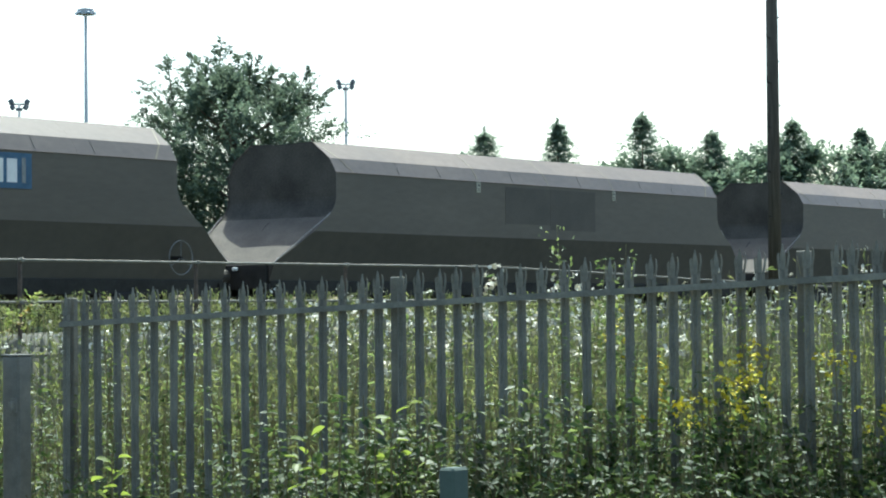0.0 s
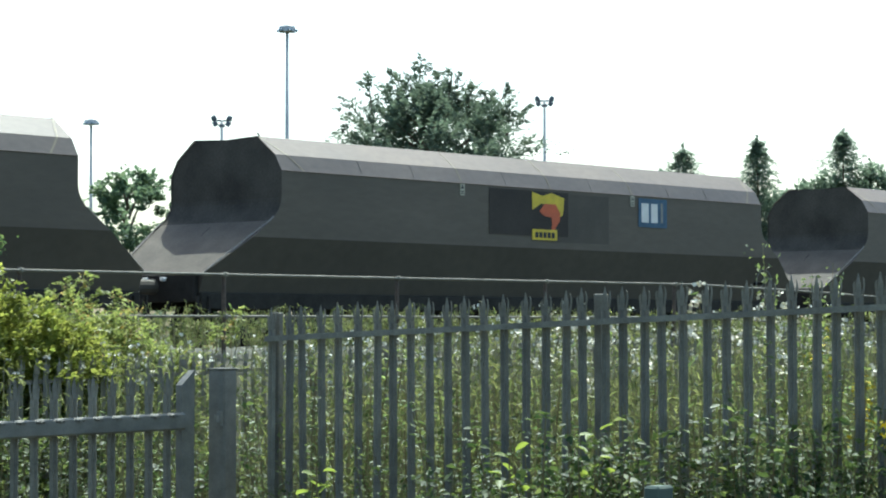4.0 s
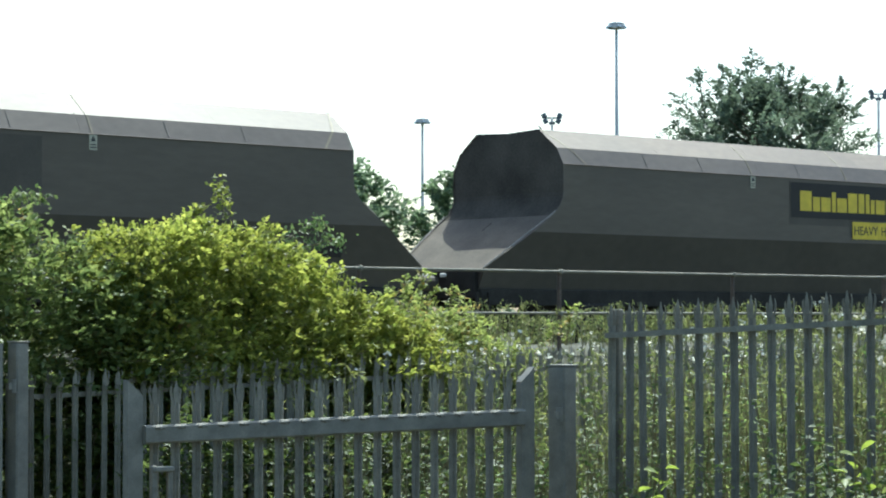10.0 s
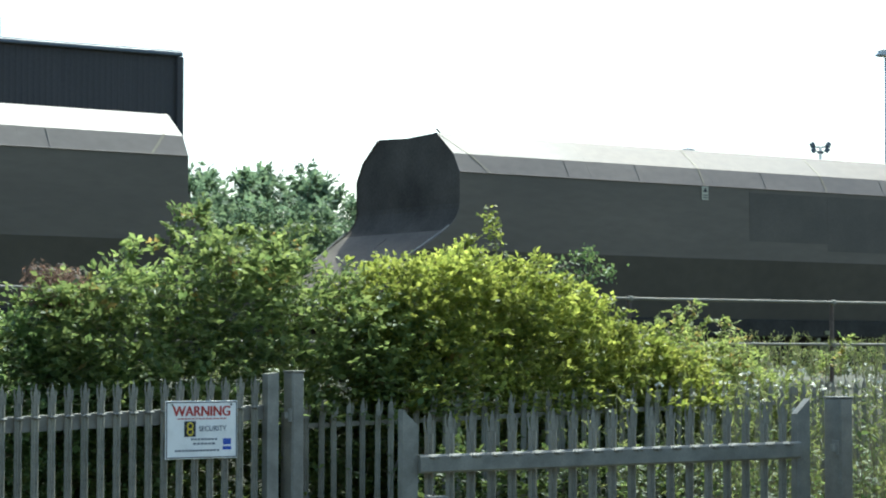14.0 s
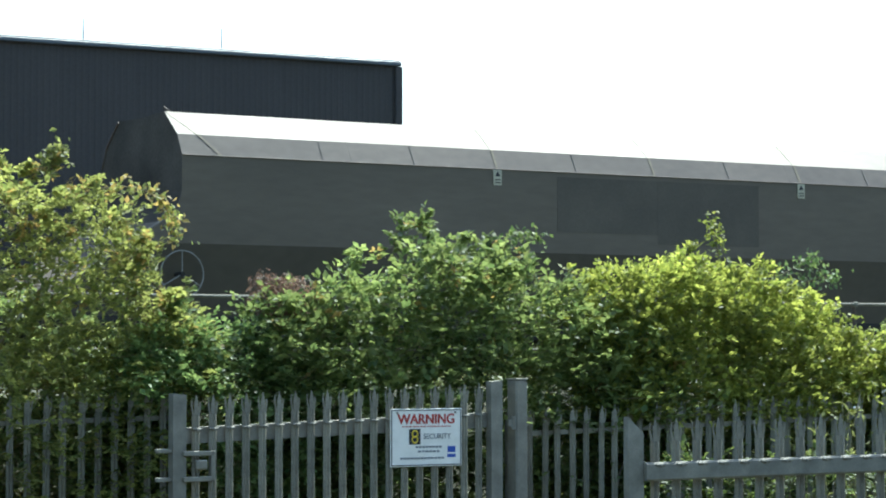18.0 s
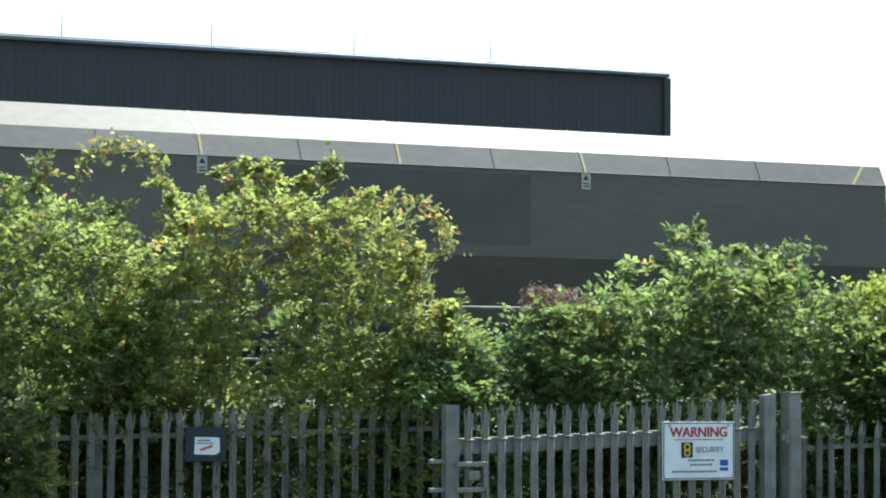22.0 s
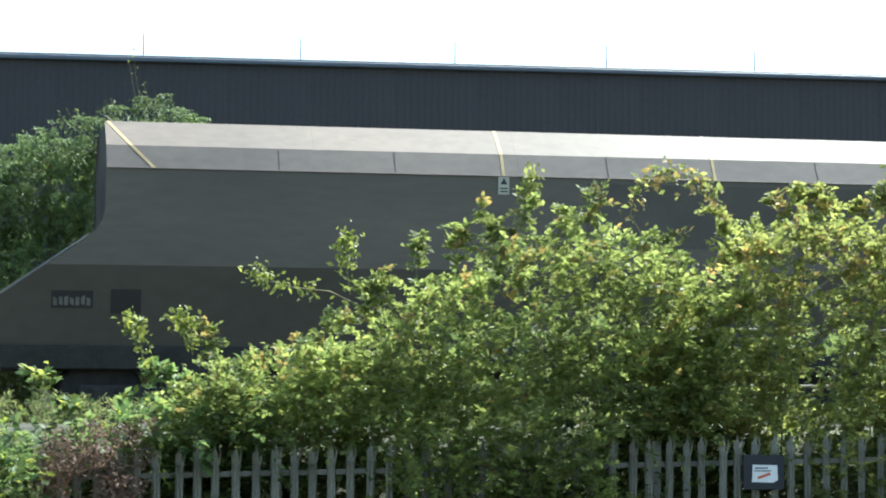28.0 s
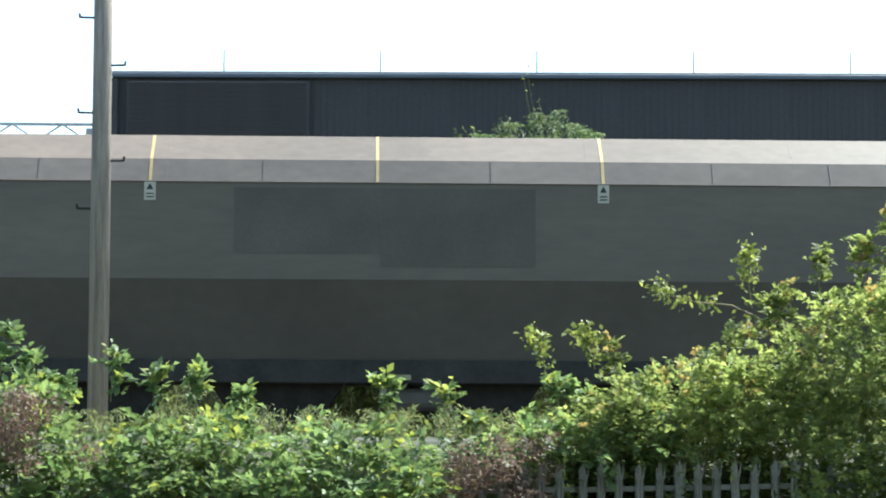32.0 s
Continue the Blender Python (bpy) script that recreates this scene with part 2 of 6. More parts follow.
# ---- mesh tools ----
class Geo:
    def __init__(self):
        self.v, self.f = [], []

    def add(self, verts, faces):
        n = len(self.v)
        self.v += [tuple(p) for p in verts]
        self.f += [tuple(i + n for i in f) for f in faces]
        return self

    def box(self, c, s, m=None, ch=0.0):
        """A box of centre c and size s; ch: width of the bevel along its edges."""
        hx, hy, hz = s[0] / 2, s[1] / 2, s[2] / 2
        if ch <= 0:
            p = [(x, y, z) for x in (-hx, hx) for y in (-hy, hy) for z in (-hz, hz)]
            f = [(0, 1, 3, 2), (4, 6, 7, 5), (0, 4, 5, 1), (2, 3, 7, 6), (0, 2, 6, 4), (1, 5, 7, 3)]
        else:
            bm = bmesh.new()
            bmesh.ops.create_cube(bm, size=1)
            bmesh.ops.scale(bm, vec=s, verts=bm.verts)
            bmesh.ops.bevel(bm, geom=bm.edges[:], offset=min(ch, min(s) * 0.45), segments=1, affect="EDGES")
            bm.verts.index_update()
            p = [tuple(q.co) for q in bm.verts]
            f = [tuple(q.index for q in g.verts) for g in bm.faces]
            bm.free()
        p = [Vector(q) for q in p]
        if m is not None:
            p = [m @ q for q in p]
        return self.add([q + Vector(c) for q in p], f)

    def tube(self, a, b, r, r2=None, n=8, caps=True):
        a, b = Vector(a), Vector(b)
        r2 = r if r2 is None else r2
        d = (b - a).normalized()
        u = d.orthogonal().normalized()
        w = d.cross(u)
        ring = [(math.cos(2 * math.pi * k / n), math.sin(2 * math.pi * k / n)) for k in range(n)]
        p = [a + (u * c + w * s) * r for c, s in ring] + [b + (u * c + w * s) * r2 for c, s in ring]
        f = [(k, (k + 1) % n, n + (k + 1) % n, n + k) for k in range(n)]
        if caps:
            f += [tuple(range(n))[::-1], tuple(range(n, 2 * n))]
        return self.add(p, f)

    def path(self, pts, r0, r1, n=6):
        """One bent tube through pts, from radius r0 to r1."""
        pts = [Vector(p) for p in pts]
        m = len(pts)
        d0 = (pts[1] - pts[0]).normalized()
        u = d0.orthogonal().normalized()
        v = []
        for i, p in enumerate(pts):
            d = (pts[min(i + 1, m - 1)] - pts[max(i - 1, 0)]).normalized()
            u = (u - d * u.dot(d)).normalized()
            w = d.cross(u)
            r = r0 + (r1 - r0) * i / (m - 1)
            v += [p + (u * math.cos(2 * math.pi * k / n) + w * math.sin(2 * math.pi * k / n)) * r for k in range(n)]
        f = [(i * n + k, i * n + (k + 1) % n, (i + 1) * n + (k + 1) % n, (i + 1) * n + k) for i in range(m - 1) for k in range(n)]
        f += [tuple(range(n))[::-1], tuple(range((m - 1) * n, m * n))]
        return self.add(v, f)

    def plate(self, pts, normal, t):
        """A flat polygon with thickness t along -normal."""
        q = Vector(normal).normalized() * t
        n = len(pts)
        p = [Vector(a) for a in pts]
        f = [tuple(range(n)), tuple(range(n, 2 * n))[::-1]] + [(k, n + k, n + (k + 1) % n, (k + 1) % n) for k in range(n)]
        return self.add(p + [a - q for a in p], f)

    def ring(self, c, axis, R, r, n=20, k=6):
        c, d = Vector(c), Vector(axis).normalized()
        u = d.orthogonal().normalized()
        w = d.cross(u)
        p = []
        for i in range(n):
            e = u * math.cos(2 * math.pi * i / n) + w * math.sin(2 * math.pi * i / n)
            p += [c + e * (R + r * math.cos(2 * math.pi * j / k)) + d * r * math.sin(2 * math.pi * j / k) for j in range(k)]
        f = [(i * k + j, i * k + (j + 1) % k, (i + 1) % n * k + (j + 1) % k, (i + 1) % n * k + j) for i in range(n) for j in range(k)]
        return self.add(p, f)

    def mesh(self, name, material, smooth=False):
        me = bpy.data.meshes.new(name)
        me.from_pydata(self.v, [], self.f)
        bm = bmesh.new()
        bm.from_mesh(me)
        bmesh.ops.recalc_face_normals(bm, faces=bm.faces)
        bm.to_mesh(me)
        bm.free()
        me.materials.append(material)
        if smooth:
            me.polygons.foreach_set("use_smooth", [True] * len(me.polygons))
        return me


def part(name, geo, material, parent=None, label="", at=None, smooth=False):
    me = geo if isinstance(geo, bpy.types.Mesh) else geo.mesh(name, material, smooth)
    ob = new(name, me)
    if parent is not None:
        ob.parent = parent
    if at is not None:
        ob.matrix_basis = at
    if label:
        ob["label"] = label
    return ob


def thing(name, m, label, category, group="", kind=""):
    ob = new(name)
    ob.empty_display_size = 0.2
    ob.matrix_basis = m
    return tagged(ob, label, category, group, kind)


def leaf_mesh(name, pos, nrm, size, material, rng, slim=0.6, droop=0.25, along=None):
    """Many small folded leaves, four corners each, at the given places and facing the given ways; along: where their tips point."""
    n = len(pos)
    nrm = nrm / (np.linalg.norm(nrm, axis=1, keepdims=True) + 1e-9)
    a = rng.normal(size=(n, 3))
    a[:, 2] -= droop
    if along is not None:
        a = np.array(along, dtype=float) + 0.15 * a
    a -= (a * nrm).sum(1, keepdims=True) * nrm
    a /= np.linalg.norm(a, axis=1, keepdims=True) + 1e-9
    b = np.cross(nrm, a)
    s = (size * rng.uniform(0.6, 1.35, n))[:, None]
    v = np.empty((n, 4, 3))
    v[:, 0] = pos - a * s * 0.5
    v[:, 1] = pos + b * s * slim * 0.5 + nrm * s * 0.10
    v[:, 2] = pos + a * s * 0.5 - nrm * s * 0.05
    v[:, 3] = pos - b * s * slim * 0.5 + nrm * s * 0.10
    me = bpy.data.meshes.new(name)
    me.vertices.add(n * 4)
    me.vertices.foreach_set("co", v.astype(np.float32).ravel())
    idx = np.arange(n * 4).reshape(n, 4)
    tri = np.concatenate([idx[:, [0, 1, 2]], idx[:, [0, 2, 3]]], 1).reshape(-1)
    me.loops.add(n * 6)
    me.loops.foreach_set("vertex_index", tri.astype(np.int32))
    me.polygons.add(n * 2)
    me.polygons.foreach_set("loop_start", np.arange(0, n * 6, 3, dtype=np.int32))
    me.update(calc_edges=True)
    me.materials.append(material)
    return me


def spray_leaves(base, way, length, m, size, rng, sag=0.35, wild=0.4):
    """Leafy sprays: m leaves in two ranks along each twig that leaves base towards way. Places, faces, tips and the twigs' far ends."""
    k = len(base)
    way = way / (np.linalg.norm(way, axis=1, keepdims=True) + 1e-9)
    side = np.cross(way, np.array([0, 0, 1.0])) + rng.normal(size=(k, 3)) * 0.25
    side /= np.linalg.norm(side, axis=1, keepdims=True) + 1e-9
    face = np.cross(side, way)
    face *= np.where(face[:, 2:3] < 0, -1.0, 1.0)
    t = np.linspace(0.12, 1.0, m)[None, :, None]
    ln = length[:, None, None]
    drop = np.array([0, 0, -1.0]) * sag * ln * t * t
    hand = np.where(np.arange(m) % 2 == 0, 1.0, -1.0)[None, :, None]
    tip = side[:, None, :] * hand * 0.85 + way[:, None, :] * 0.6 + np.array([0, 0, -0.25]) + rng.normal(size=(k, m, 3)) * wild
    tip[:, -1] = way + rng.normal(size=(k, 3)) * 0.2
    tip /= np.linalg.norm(tip, axis=2, keepdims=True)
    pos = base[:, None, :] + way[:, None, :] * ln * t + drop + tip * size * 0.5 + rng.normal(size=(k, m, 3)) * size * 0.12
    nrm = face[:, None, :] + np.array([0, 0, 0.25]) + rng.normal(size=(k, m, 3)) * wild
    end = base + way * length[:, None] + np.array([0, 0, -1.0]) * sag * length[:, None]
    return pos.reshape(-1, 3), nrm.reshape(-1, 3), tip.reshape(-1, 3), end


def clumps_to_leaves(c, r, per, rng, up=0.35):
    """Leaf places on and in ball-shaped clumps with centres c and radii r."""
    k = len(c)
    d = rng.normal(size=(k, per, 3))
    d /= np.linalg.norm(d, axis=2, keepdims=True)
    rad = r[:, None, None] * rng.uniform(0.45, 1.12, (k, per, 1))
    pos = c[:, None, :] + d * rad * np.array([1.0, 1.0, 0.85])
    nrm = d + np.array([0, 0, up]) + rng.normal(size=d.shape) * 0.55
    return pos.reshape(-1, 3), nrm.reshape(-1, 3)


# ---- ground ----
TRACK_Y, RAIL_Z = 27.99, 1.18


def smooth_step(a, b, x):
    t = min(1, max(0, (x - a) / (b - a)))
    return t * t * (3 - 2 * t)


def ground_z(x, y):
    base = -0.55 + 0.024 * min(max(x, -10), 40)
    z = base * smooth_step(4.0, 9.0, y)
    z += (1.42 - base) * smooth_step(17.0, 19.0, y)
    z -= 0.5 * smooth_step(22.5, 25.2, y)
    z += 0.05 * noise.noise(Vector((x * 0.5, y * 0.5, 0))) * (1 if -12 < x < 60 and y < 24 else 0)
    return z


def axis(fine_lo, fine_hi, step, far):
    a, s = [], step
    v = fine_lo
    while v > -far:
        s *= 1.45
        v -= s
        a.append(v)
    a = a[::-1] + list(np.arange(fine_lo, fine_hi, step))
    v, s = fine_hi, step
    while v < far:
        a.append(v)
        s *= 1.45
        v += s
    return a


gx, gy = axis(-12, 46, 0.6, 1500), axis(-4, 40, 0.4, 1500)
g = Geo()
g.v = [(x, y, ground_z(x, y)) for y in gy for x in gx]
w = len(gx)
g.f = [(j * w + i, j * w + i + 1, (j + 1) * w + i + 1, (j + 1) * w + i) for j in range(len(gy) - 1) for i in range(w - 1)]
tagged(part("ground", g, M_GROUND, smooth=True), "rough grassy ground rising to a railway bank", "ground", kind="structure")

# ballast bed, two rails, sleepers
g = Geo()
prof = [(-2.1, 0.84), (-1.55, 1.06), (1.55, 1.06), (2.1, 0.84)]
xs = list(np.arange(-40, 111, 2.5))
for x in xs:
    g.v += [(x, TRACK_Y + y, z - (0.06 if 0 < k < 3 else 0)) for k, (y, z) in enumerate(prof)]
g.f = [(i * 4 + k, i * 4 + k + 1, i * 4 + k + 5, i * 4 + k + 4) for i in range(len(xs) - 1) for k in range(3)]
track = tagged(part("track_bed", g, M_BALLAST), "grey stone ballast bed under the railway track", "track", kind="structure")
for side in (-0.7525, 0.7525):
    r = Geo()
    r.box((35, side, 0.145), (150, 0.07, 0.03), ch=0.006).box((35, side, 0.08), (150, 0.018, 0.11)).box((35, side, 0.012), (150, 0.14, 0.024))
    part("rail", r, M_RUST, track, "rusty steel rail", at=pose(0, TRACK_Y, RAIL_Z - 0.16))
sl = Geo().box((0, 0, 0), (0.26, 2.5, 0.16), ch=0.02).mesh("sleeper", M_CONCRETE)
for k in range(120):
    part("sleeper", sl, M_CONCRETE, track, at=pose(-12 + k * 0.68, TRACK_Y, RAIL_Z - 0.235))

# ---- long clad shed behind the track ----
SHED_L, SHED_R, SHED_TOP = (-3.52, 34.64), (18.90, 33.67), EYE + 4.90
dx, dy = SHED_R[0] - SHED_L[0], SHED_R[1] - SHED_L[1]
SHED_LEN, SHED_ANG = math.hypot(dx, dy), math.degrees(math.atan2(dy, dx))
shed = thing("industrial_shed", pose(*SHED_L, 0.85, 0, 0, SHED_ANG), "long shed clad in dark blue-grey ribbed steel sheets", "building")
H = SHED_TOP - 0.85
g = Geo().box((SHED_LEN / 2, 11.0, H / 2 - 0.05), (SHED_LEN - 0.1, 21.8, H - 0.1))
part("wall", g, M_CLAD, shed)
# trapezoid ribs of the sheets, sheet by sheet
rib = Geo()
pitch, depth = 0.1, 0.006
n = 12
pts = []
for k in range(n):
    x = k * pitch
    pts += [(x, 0), (x + 0.05, 0), (x + 0.062, -depth), (x + 0.088, -depth)]
pts.append((n * pitch, 0))
HS = H - 0.03
for x, y in pts:
    rib.v += [(x, y, 0), (x, y, HS)]
rib.f = [(2 * i, 2 * i + 2, 2 * i + 3, 2 * i + 1) for i in range(len(pts) - 1)]
sheet = rib.mesh("cladding_sheet", M_CLAD)
count = int(SHED_LEN / (n * pitch))
for k in range(count + 1):
    x0 = min(k * n * pitch, SHED_LEN - n * pitch)
    part("cladding_sheet", sheet, M_CLAD, shed, at=pose(x0, -0.012 - 0.003 * (k % 2), 0.02))
g = Geo().box((SHED_LEN / 2, 10.9, H - 0.02), (SHED_LEN + 0.03, 21.9, 0.05), ch=0.01)
g.box((SHED_LEN / 2, -0.07, H - 0.06), (SHED_LEN + 0.03, 0.05, 0.07), ch=0.012)
part("roof", g, M_CLAD_TRIM, shed, "blue-grey folded steel roof edge")
g = Geo().box((SHED_LEN - 0.02, -0.055, H / 2 - 0.05), (0.12, 0.05, H - 0.1), ch=0.01)
part("corner_flashing", g, M_CLAD, shed)
g = Geo().box((0.02, -0.055, H / 2 - 0.05), (0.12, 0.05, H - 0.1), ch=0.01)
part("corner_flashing", g, M_CLAD, shed)
# thin rods along the roof edge with a slack wire
for k in range(9):
    x = 1.55 + 2.245 * k
    part("roof_rod", Geo().tube((x, 0.25, H), (x, 0.25, H + 0.36), 0.012, 0.008, 6), M_FLOOD, shed)
wire = Geo()
for k in range(8):
    a, b = 1.55 + 2.245 * k, 1.55 + 2.245 * (k + 1)
    p = [(a + (b - a) * i / 6, 0.25, H + 0.32 - 0.2 * math.sin(math.pi * i / 6)) for i in range(7)]
    wire.path(p, 0.0016, 0.0016, 4)
part("bird_wire", wire, M_LAMPGREY, shed, "fine slack wire between the roof rods")
# louvred vent panel, wall lights and a small plate
lv = part("louvre_frame", Geo().box((1.5, -0.07, H - 0.62), (2.6, 0.07, 0.95), ch=0.01), M_LOUVRE, shed, "dark louvred vent panel")
sl = Geo().box((0, 0, 0), (2.48, 0.03, 0.076), Matrix.Rotation(radians(20), 3, "X")).mesh("slat", M_LOUVRE)
for k in range(13):
    part("slat", sl, M_LOUVRE, lv, at=pose(1.5, -0.12, H - 1.04 + 0.07 * k))


def wall_light(x, z, s):
    b = part("wall_light", Geo().box((x, -0.10, z), (s, 0.10, 0.085), ch=0.02), M_GALV_OLD, shed, "pale grey bulkhead light on the cladding")
    part("lens", Geo().box((x, -0.17, z - 0.015), (s * 0.86, 0.03, 0.055), ch=0.012), M_LAMPGLASS, b)


wall_light(8.18, EYE + 3.50 - 0.85, 0.27)
wall_light(8.16, EYE + 2.44 - 0.85, 0.25)
wall_light(19.75, EYE + 3.49 - 0.85, 0.34)
# floodlight on a bracket, its glass tilted towards the track
zf = EYE + 3.19 - 0.85
fl = part("floodlight", Geo().box((14.55, -0.20, zf + 0.02), (0.44, 0.14, 0.24), Matrix.Rotation(radians(-20), 3, "X"), 0.03), M_FLOOD, shed, "dark boxy floodlight on the cladding")
part("glass", Geo().box((14.56, -0.285, zf + 0.01), (0.37, 0.012, 0.17), Matrix.Rotation(radians(-20), 3, "X")), M_LAMPGLASS, fl, "pale blue glass")
part("bracket", Geo().box((14.30, -0.12, zf - 0.10), (0.05, 0.10, 0.5), ch=0.01).box((14.42, -0.1, zf + 0.13), (0.26, 0.08, 0.03), ch=0.008), M_GALV_OLD, fl, "grey steel bracket")

# lattice gantry beyond the end of the shed
gn = thing("lattice_gantry", pose(-8.1, 36.0, 1.04), "grey steel lattice gantry beyond the shed", "gantry")
for zz in (4.62, 4.86):
    part("chord", Geo().box((2.1, 0, zz), (4.4, 0.05, 0.04)), M_LAMPGREY, gn)
for k in range(12):
    a = k * 0.37
    part("brace", Geo().tube((a, 0, 4.62 if k % 2 else 4.86), (a + 0.37, 0, 4.86 if k % 2 else 4.62), 0.014, n=5), M_LAMPGREY, gn)
for xx in (0.1, 4.1):
    part("leg", Geo().box((xx, 0, 2.4), (0.1, 0.1, 4.8)), M_LAMPGREY, gn)

# ---- hopper wagons ----
A, B_STRIPE, PITCH = 6.9, 2.48, 18.0
Z = lambda rel: rel + 0.42                       # height over the rail from height over the eye
RIM, MIDB, SHO, BEL, SIL = (0.73, Z(3.13)), (1.12, Z(2.825)), (1.27, Z(2.56)), (1.27, Z(1.50)), (0.93, Z(0.62))
KNEE, TOE = Z(1.92), (8.37, Z(0.93))


def slope_line():
    """x and z down the end: upright wall, knee, slope plate."""
    pts = [(A, SHO[1]), (A, Z(2.14))]
    for k in range(1, 6):
        t = k / 6
        x = (1 - t) ** 2 * A + 2 * t * (1 - t) * (A + 0.01) + t * t * (A + 0.24)
        z = (1 - t) ** 2 * Z(2.14) + 2 * t * (1 - t) * Z(1.93) + t * t * Z(1.765)
        pts.append((x, z))
    pts += [(A + 0.24, Z(1.765)), TOE]
    return pts


def half_width(z):
    if z >= SHO[1]:
        return SHO[0]
    if z >= BEL[1]:
        return SHO[0]
    return BEL[0] + (SIL[0] - BEL[0]) * (BEL[1] - z) / (BEL[1] - SIL[1])


def build_wagon():
    wg = thing("hopper_wagon", pose(0, 0, 0), "dirty dark grey bogie coal hopper wagon on the track", "wagon", "coal train")
    line = slope_line()
    for s in (-1, 1):
        # upper chamfer bands
        for name, lo, hi, m in (("top_band", MIDB, RIM, M_BAND), ("shoulder_band", SHO, MIDB, M_BANDLOW)):
            n = 6
            for k in range(n):
                x0, x1 = -A + 2 * A * k / n, -A + 2 * A * (k + 1) / n
                q = [(x0 + 0.0005, s * lo[0], lo[1]), (x1 - 0.0005, s * lo[0], lo[1]), (x1 - 0.0005, s * hi[0], hi[1]), (x0 + 0.0005, s * hi[0], hi[1])]
                nv = Vector((0, s * (hi[1] - lo[1]), (lo[0] - hi[0])))
                part(name, Geo().plate(q, nv, 0.012), m, wg)
        # upright side and the tucked-under lower side
        up = [(-A, s * SHO[0], SHO[1]), (A, s * SHO[0], SHO[1])]
        r = [(x, z) for x, z in line[1:] if z > BEL[1]]
        kx = next(x0 + (x1 - x0) * (z0 - BEL[1]) / (z0 - z1) for (x0, z0), (x1, z1) in zip(line, line[1:]) if z0 > BEL[1] >= z1)
        up += [(x, s * SHO[0], z) for x, z in r] + [(kx, s * BEL[0], BEL[1]), (-kx, s * BEL[0], BEL[1])] + [(-x, s * SHO[0], z) for x, z in r[::-1]]
        part("side_panel", Geo().plate(up, (0, s, 0), 0.012), M_WAGON, wg)
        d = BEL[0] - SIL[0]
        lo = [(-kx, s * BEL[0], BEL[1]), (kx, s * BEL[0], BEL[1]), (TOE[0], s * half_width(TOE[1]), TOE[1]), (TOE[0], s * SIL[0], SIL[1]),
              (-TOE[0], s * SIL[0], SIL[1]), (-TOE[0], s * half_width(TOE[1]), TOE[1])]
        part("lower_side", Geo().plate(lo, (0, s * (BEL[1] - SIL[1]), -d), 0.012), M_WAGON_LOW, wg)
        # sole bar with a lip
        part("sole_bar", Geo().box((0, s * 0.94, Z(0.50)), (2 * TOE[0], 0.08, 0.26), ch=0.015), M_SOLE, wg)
        # edges of the end, along the slope; their pale colour carries the sun on them
        for e in (-1, 1):
            ed = Geo()
            pp = [Vector((e * (x + 0.012), s * (half_width(z) - 0.004), z + 0.012)) for x, z in line[6:]]
            ed.path(pp, 0.010, 0.010, 6)
            part("slope_edge", ed, M_EDGE, wg, "steel edge with sunlight put into its pale colour")
        # stripes at the seams and over the corners
        for x in (-B_STRIPE, 0, B_STRIPE):
            for lo_, hi_ in ((MIDB, RIM), (SHO, MIDB)):
                nv = Vector((0, s * (hi_[1] - lo_[1]), lo_[0] - hi_[0])).normalized() * 0.004
                q = [Vector((x + dx_, s * p[0], p[1])) + nv for p, dx_ in ((lo_, -0.017), (lo_, 0.017), (hi_, 0.017), (hi_, -0.017))]
                part("yellow_stripe", Geo().plate(q, nv, 0.002), M_YELLOW, wg)
        for e in (-1, 1):
            tops = [(A - 0.03, RIM), (A - 0.27, MIDB), (A - 0.52, SHO)]
            for (xa, hi_), (xb, lo_) in zip(tops, tops[1:]):
                nv = Vector((0, s * (hi_[1] - lo_[1]), lo_[0] - hi_[0])).normalized() * 0.004
                q = [Vector((e * (x + dx_), s * p[0], p[1])) + nv for x, p, dx_ in ((xb, lo_, -0.022), (xb, lo_, 0.022), (xa, hi_, 0.022), (xa, hi_, -0.022))]
                part("yellow_stripe", Geo().plate(q, nv, 0.002), M_YELLOW, wg)
        # upright seams of the shoulder and a sunlit lip at its foot
        for x in (-5.0, -3.7, -1.25, 1.25, 3.7, 5.0):
            lo_, hi_ = SHO, MIDB
            nv = Vector((0, s * (hi_[1] - lo_[1]), lo_[0] - hi_[0])).normalized() * 0.005
            q = [Vector((x + dx_, s * p[0], p[1])) + nv for p, dx_ in ((lo_, -0.006), (lo_, 0.006), (hi_, 0.006), (hi_, -0.006))]
            part("panel_seam", Geo().plate(q, nv, 0.003), M_SEAM, wg)
        part("shoulder_lip", Geo().box((0, s * (SHO[0] + 0.004), SHO[1] + 0.002), (2 * A, 0.02, 0.014), ch=0.003), M_BAND, wg)
        # small warning plates below the shoulder
        for x in (-B_STRIPE, B_STRIPE):
            sg = part("warning_plate", Geo().box((x, s * (SHO[0] + 0.008), Z(2.455)), (0.125, 0.006, 0.20)), M_NOTICE, wg, "small dusty cream warning plate")
            t = Geo().plate([(x - 0.04, s * (SHO[0] + 0.014), Z(2.47)), (x + 0.04, s * (SHO[0] + 0.014), Z(2.47)), (x, s * (SHO[0] + 0.014), Z(2.54))], (0, s, 0), 0.002)
            part("warning_triangle", t, M_BLACK, sg)
            b = Geo()
            for k in range(2):
                b.box((x, s * (SHO[0] + 0.0135), Z(2.425 - 0.035 * k)), (0.085, 0.004, 0.014))
            part("print_bars", b, M_BLACK, sg)
        # top rim tucked inside the band, its end turned up
        rim = Geo().path([(-A, s * (RIM[0] - 0.015), RIM[1] + (0.06 if s < 0 else -0.02)), (-A + 0.10, s * (RIM[0] - 0.015), RIM[1] - 0.018), (0, s * (RIM[0] - 0.015), RIM[1] - 0.02), (A, s * (RIM[0] - 0.015), RIM[1] - 0.02)], 0.012, 0.012, 6)
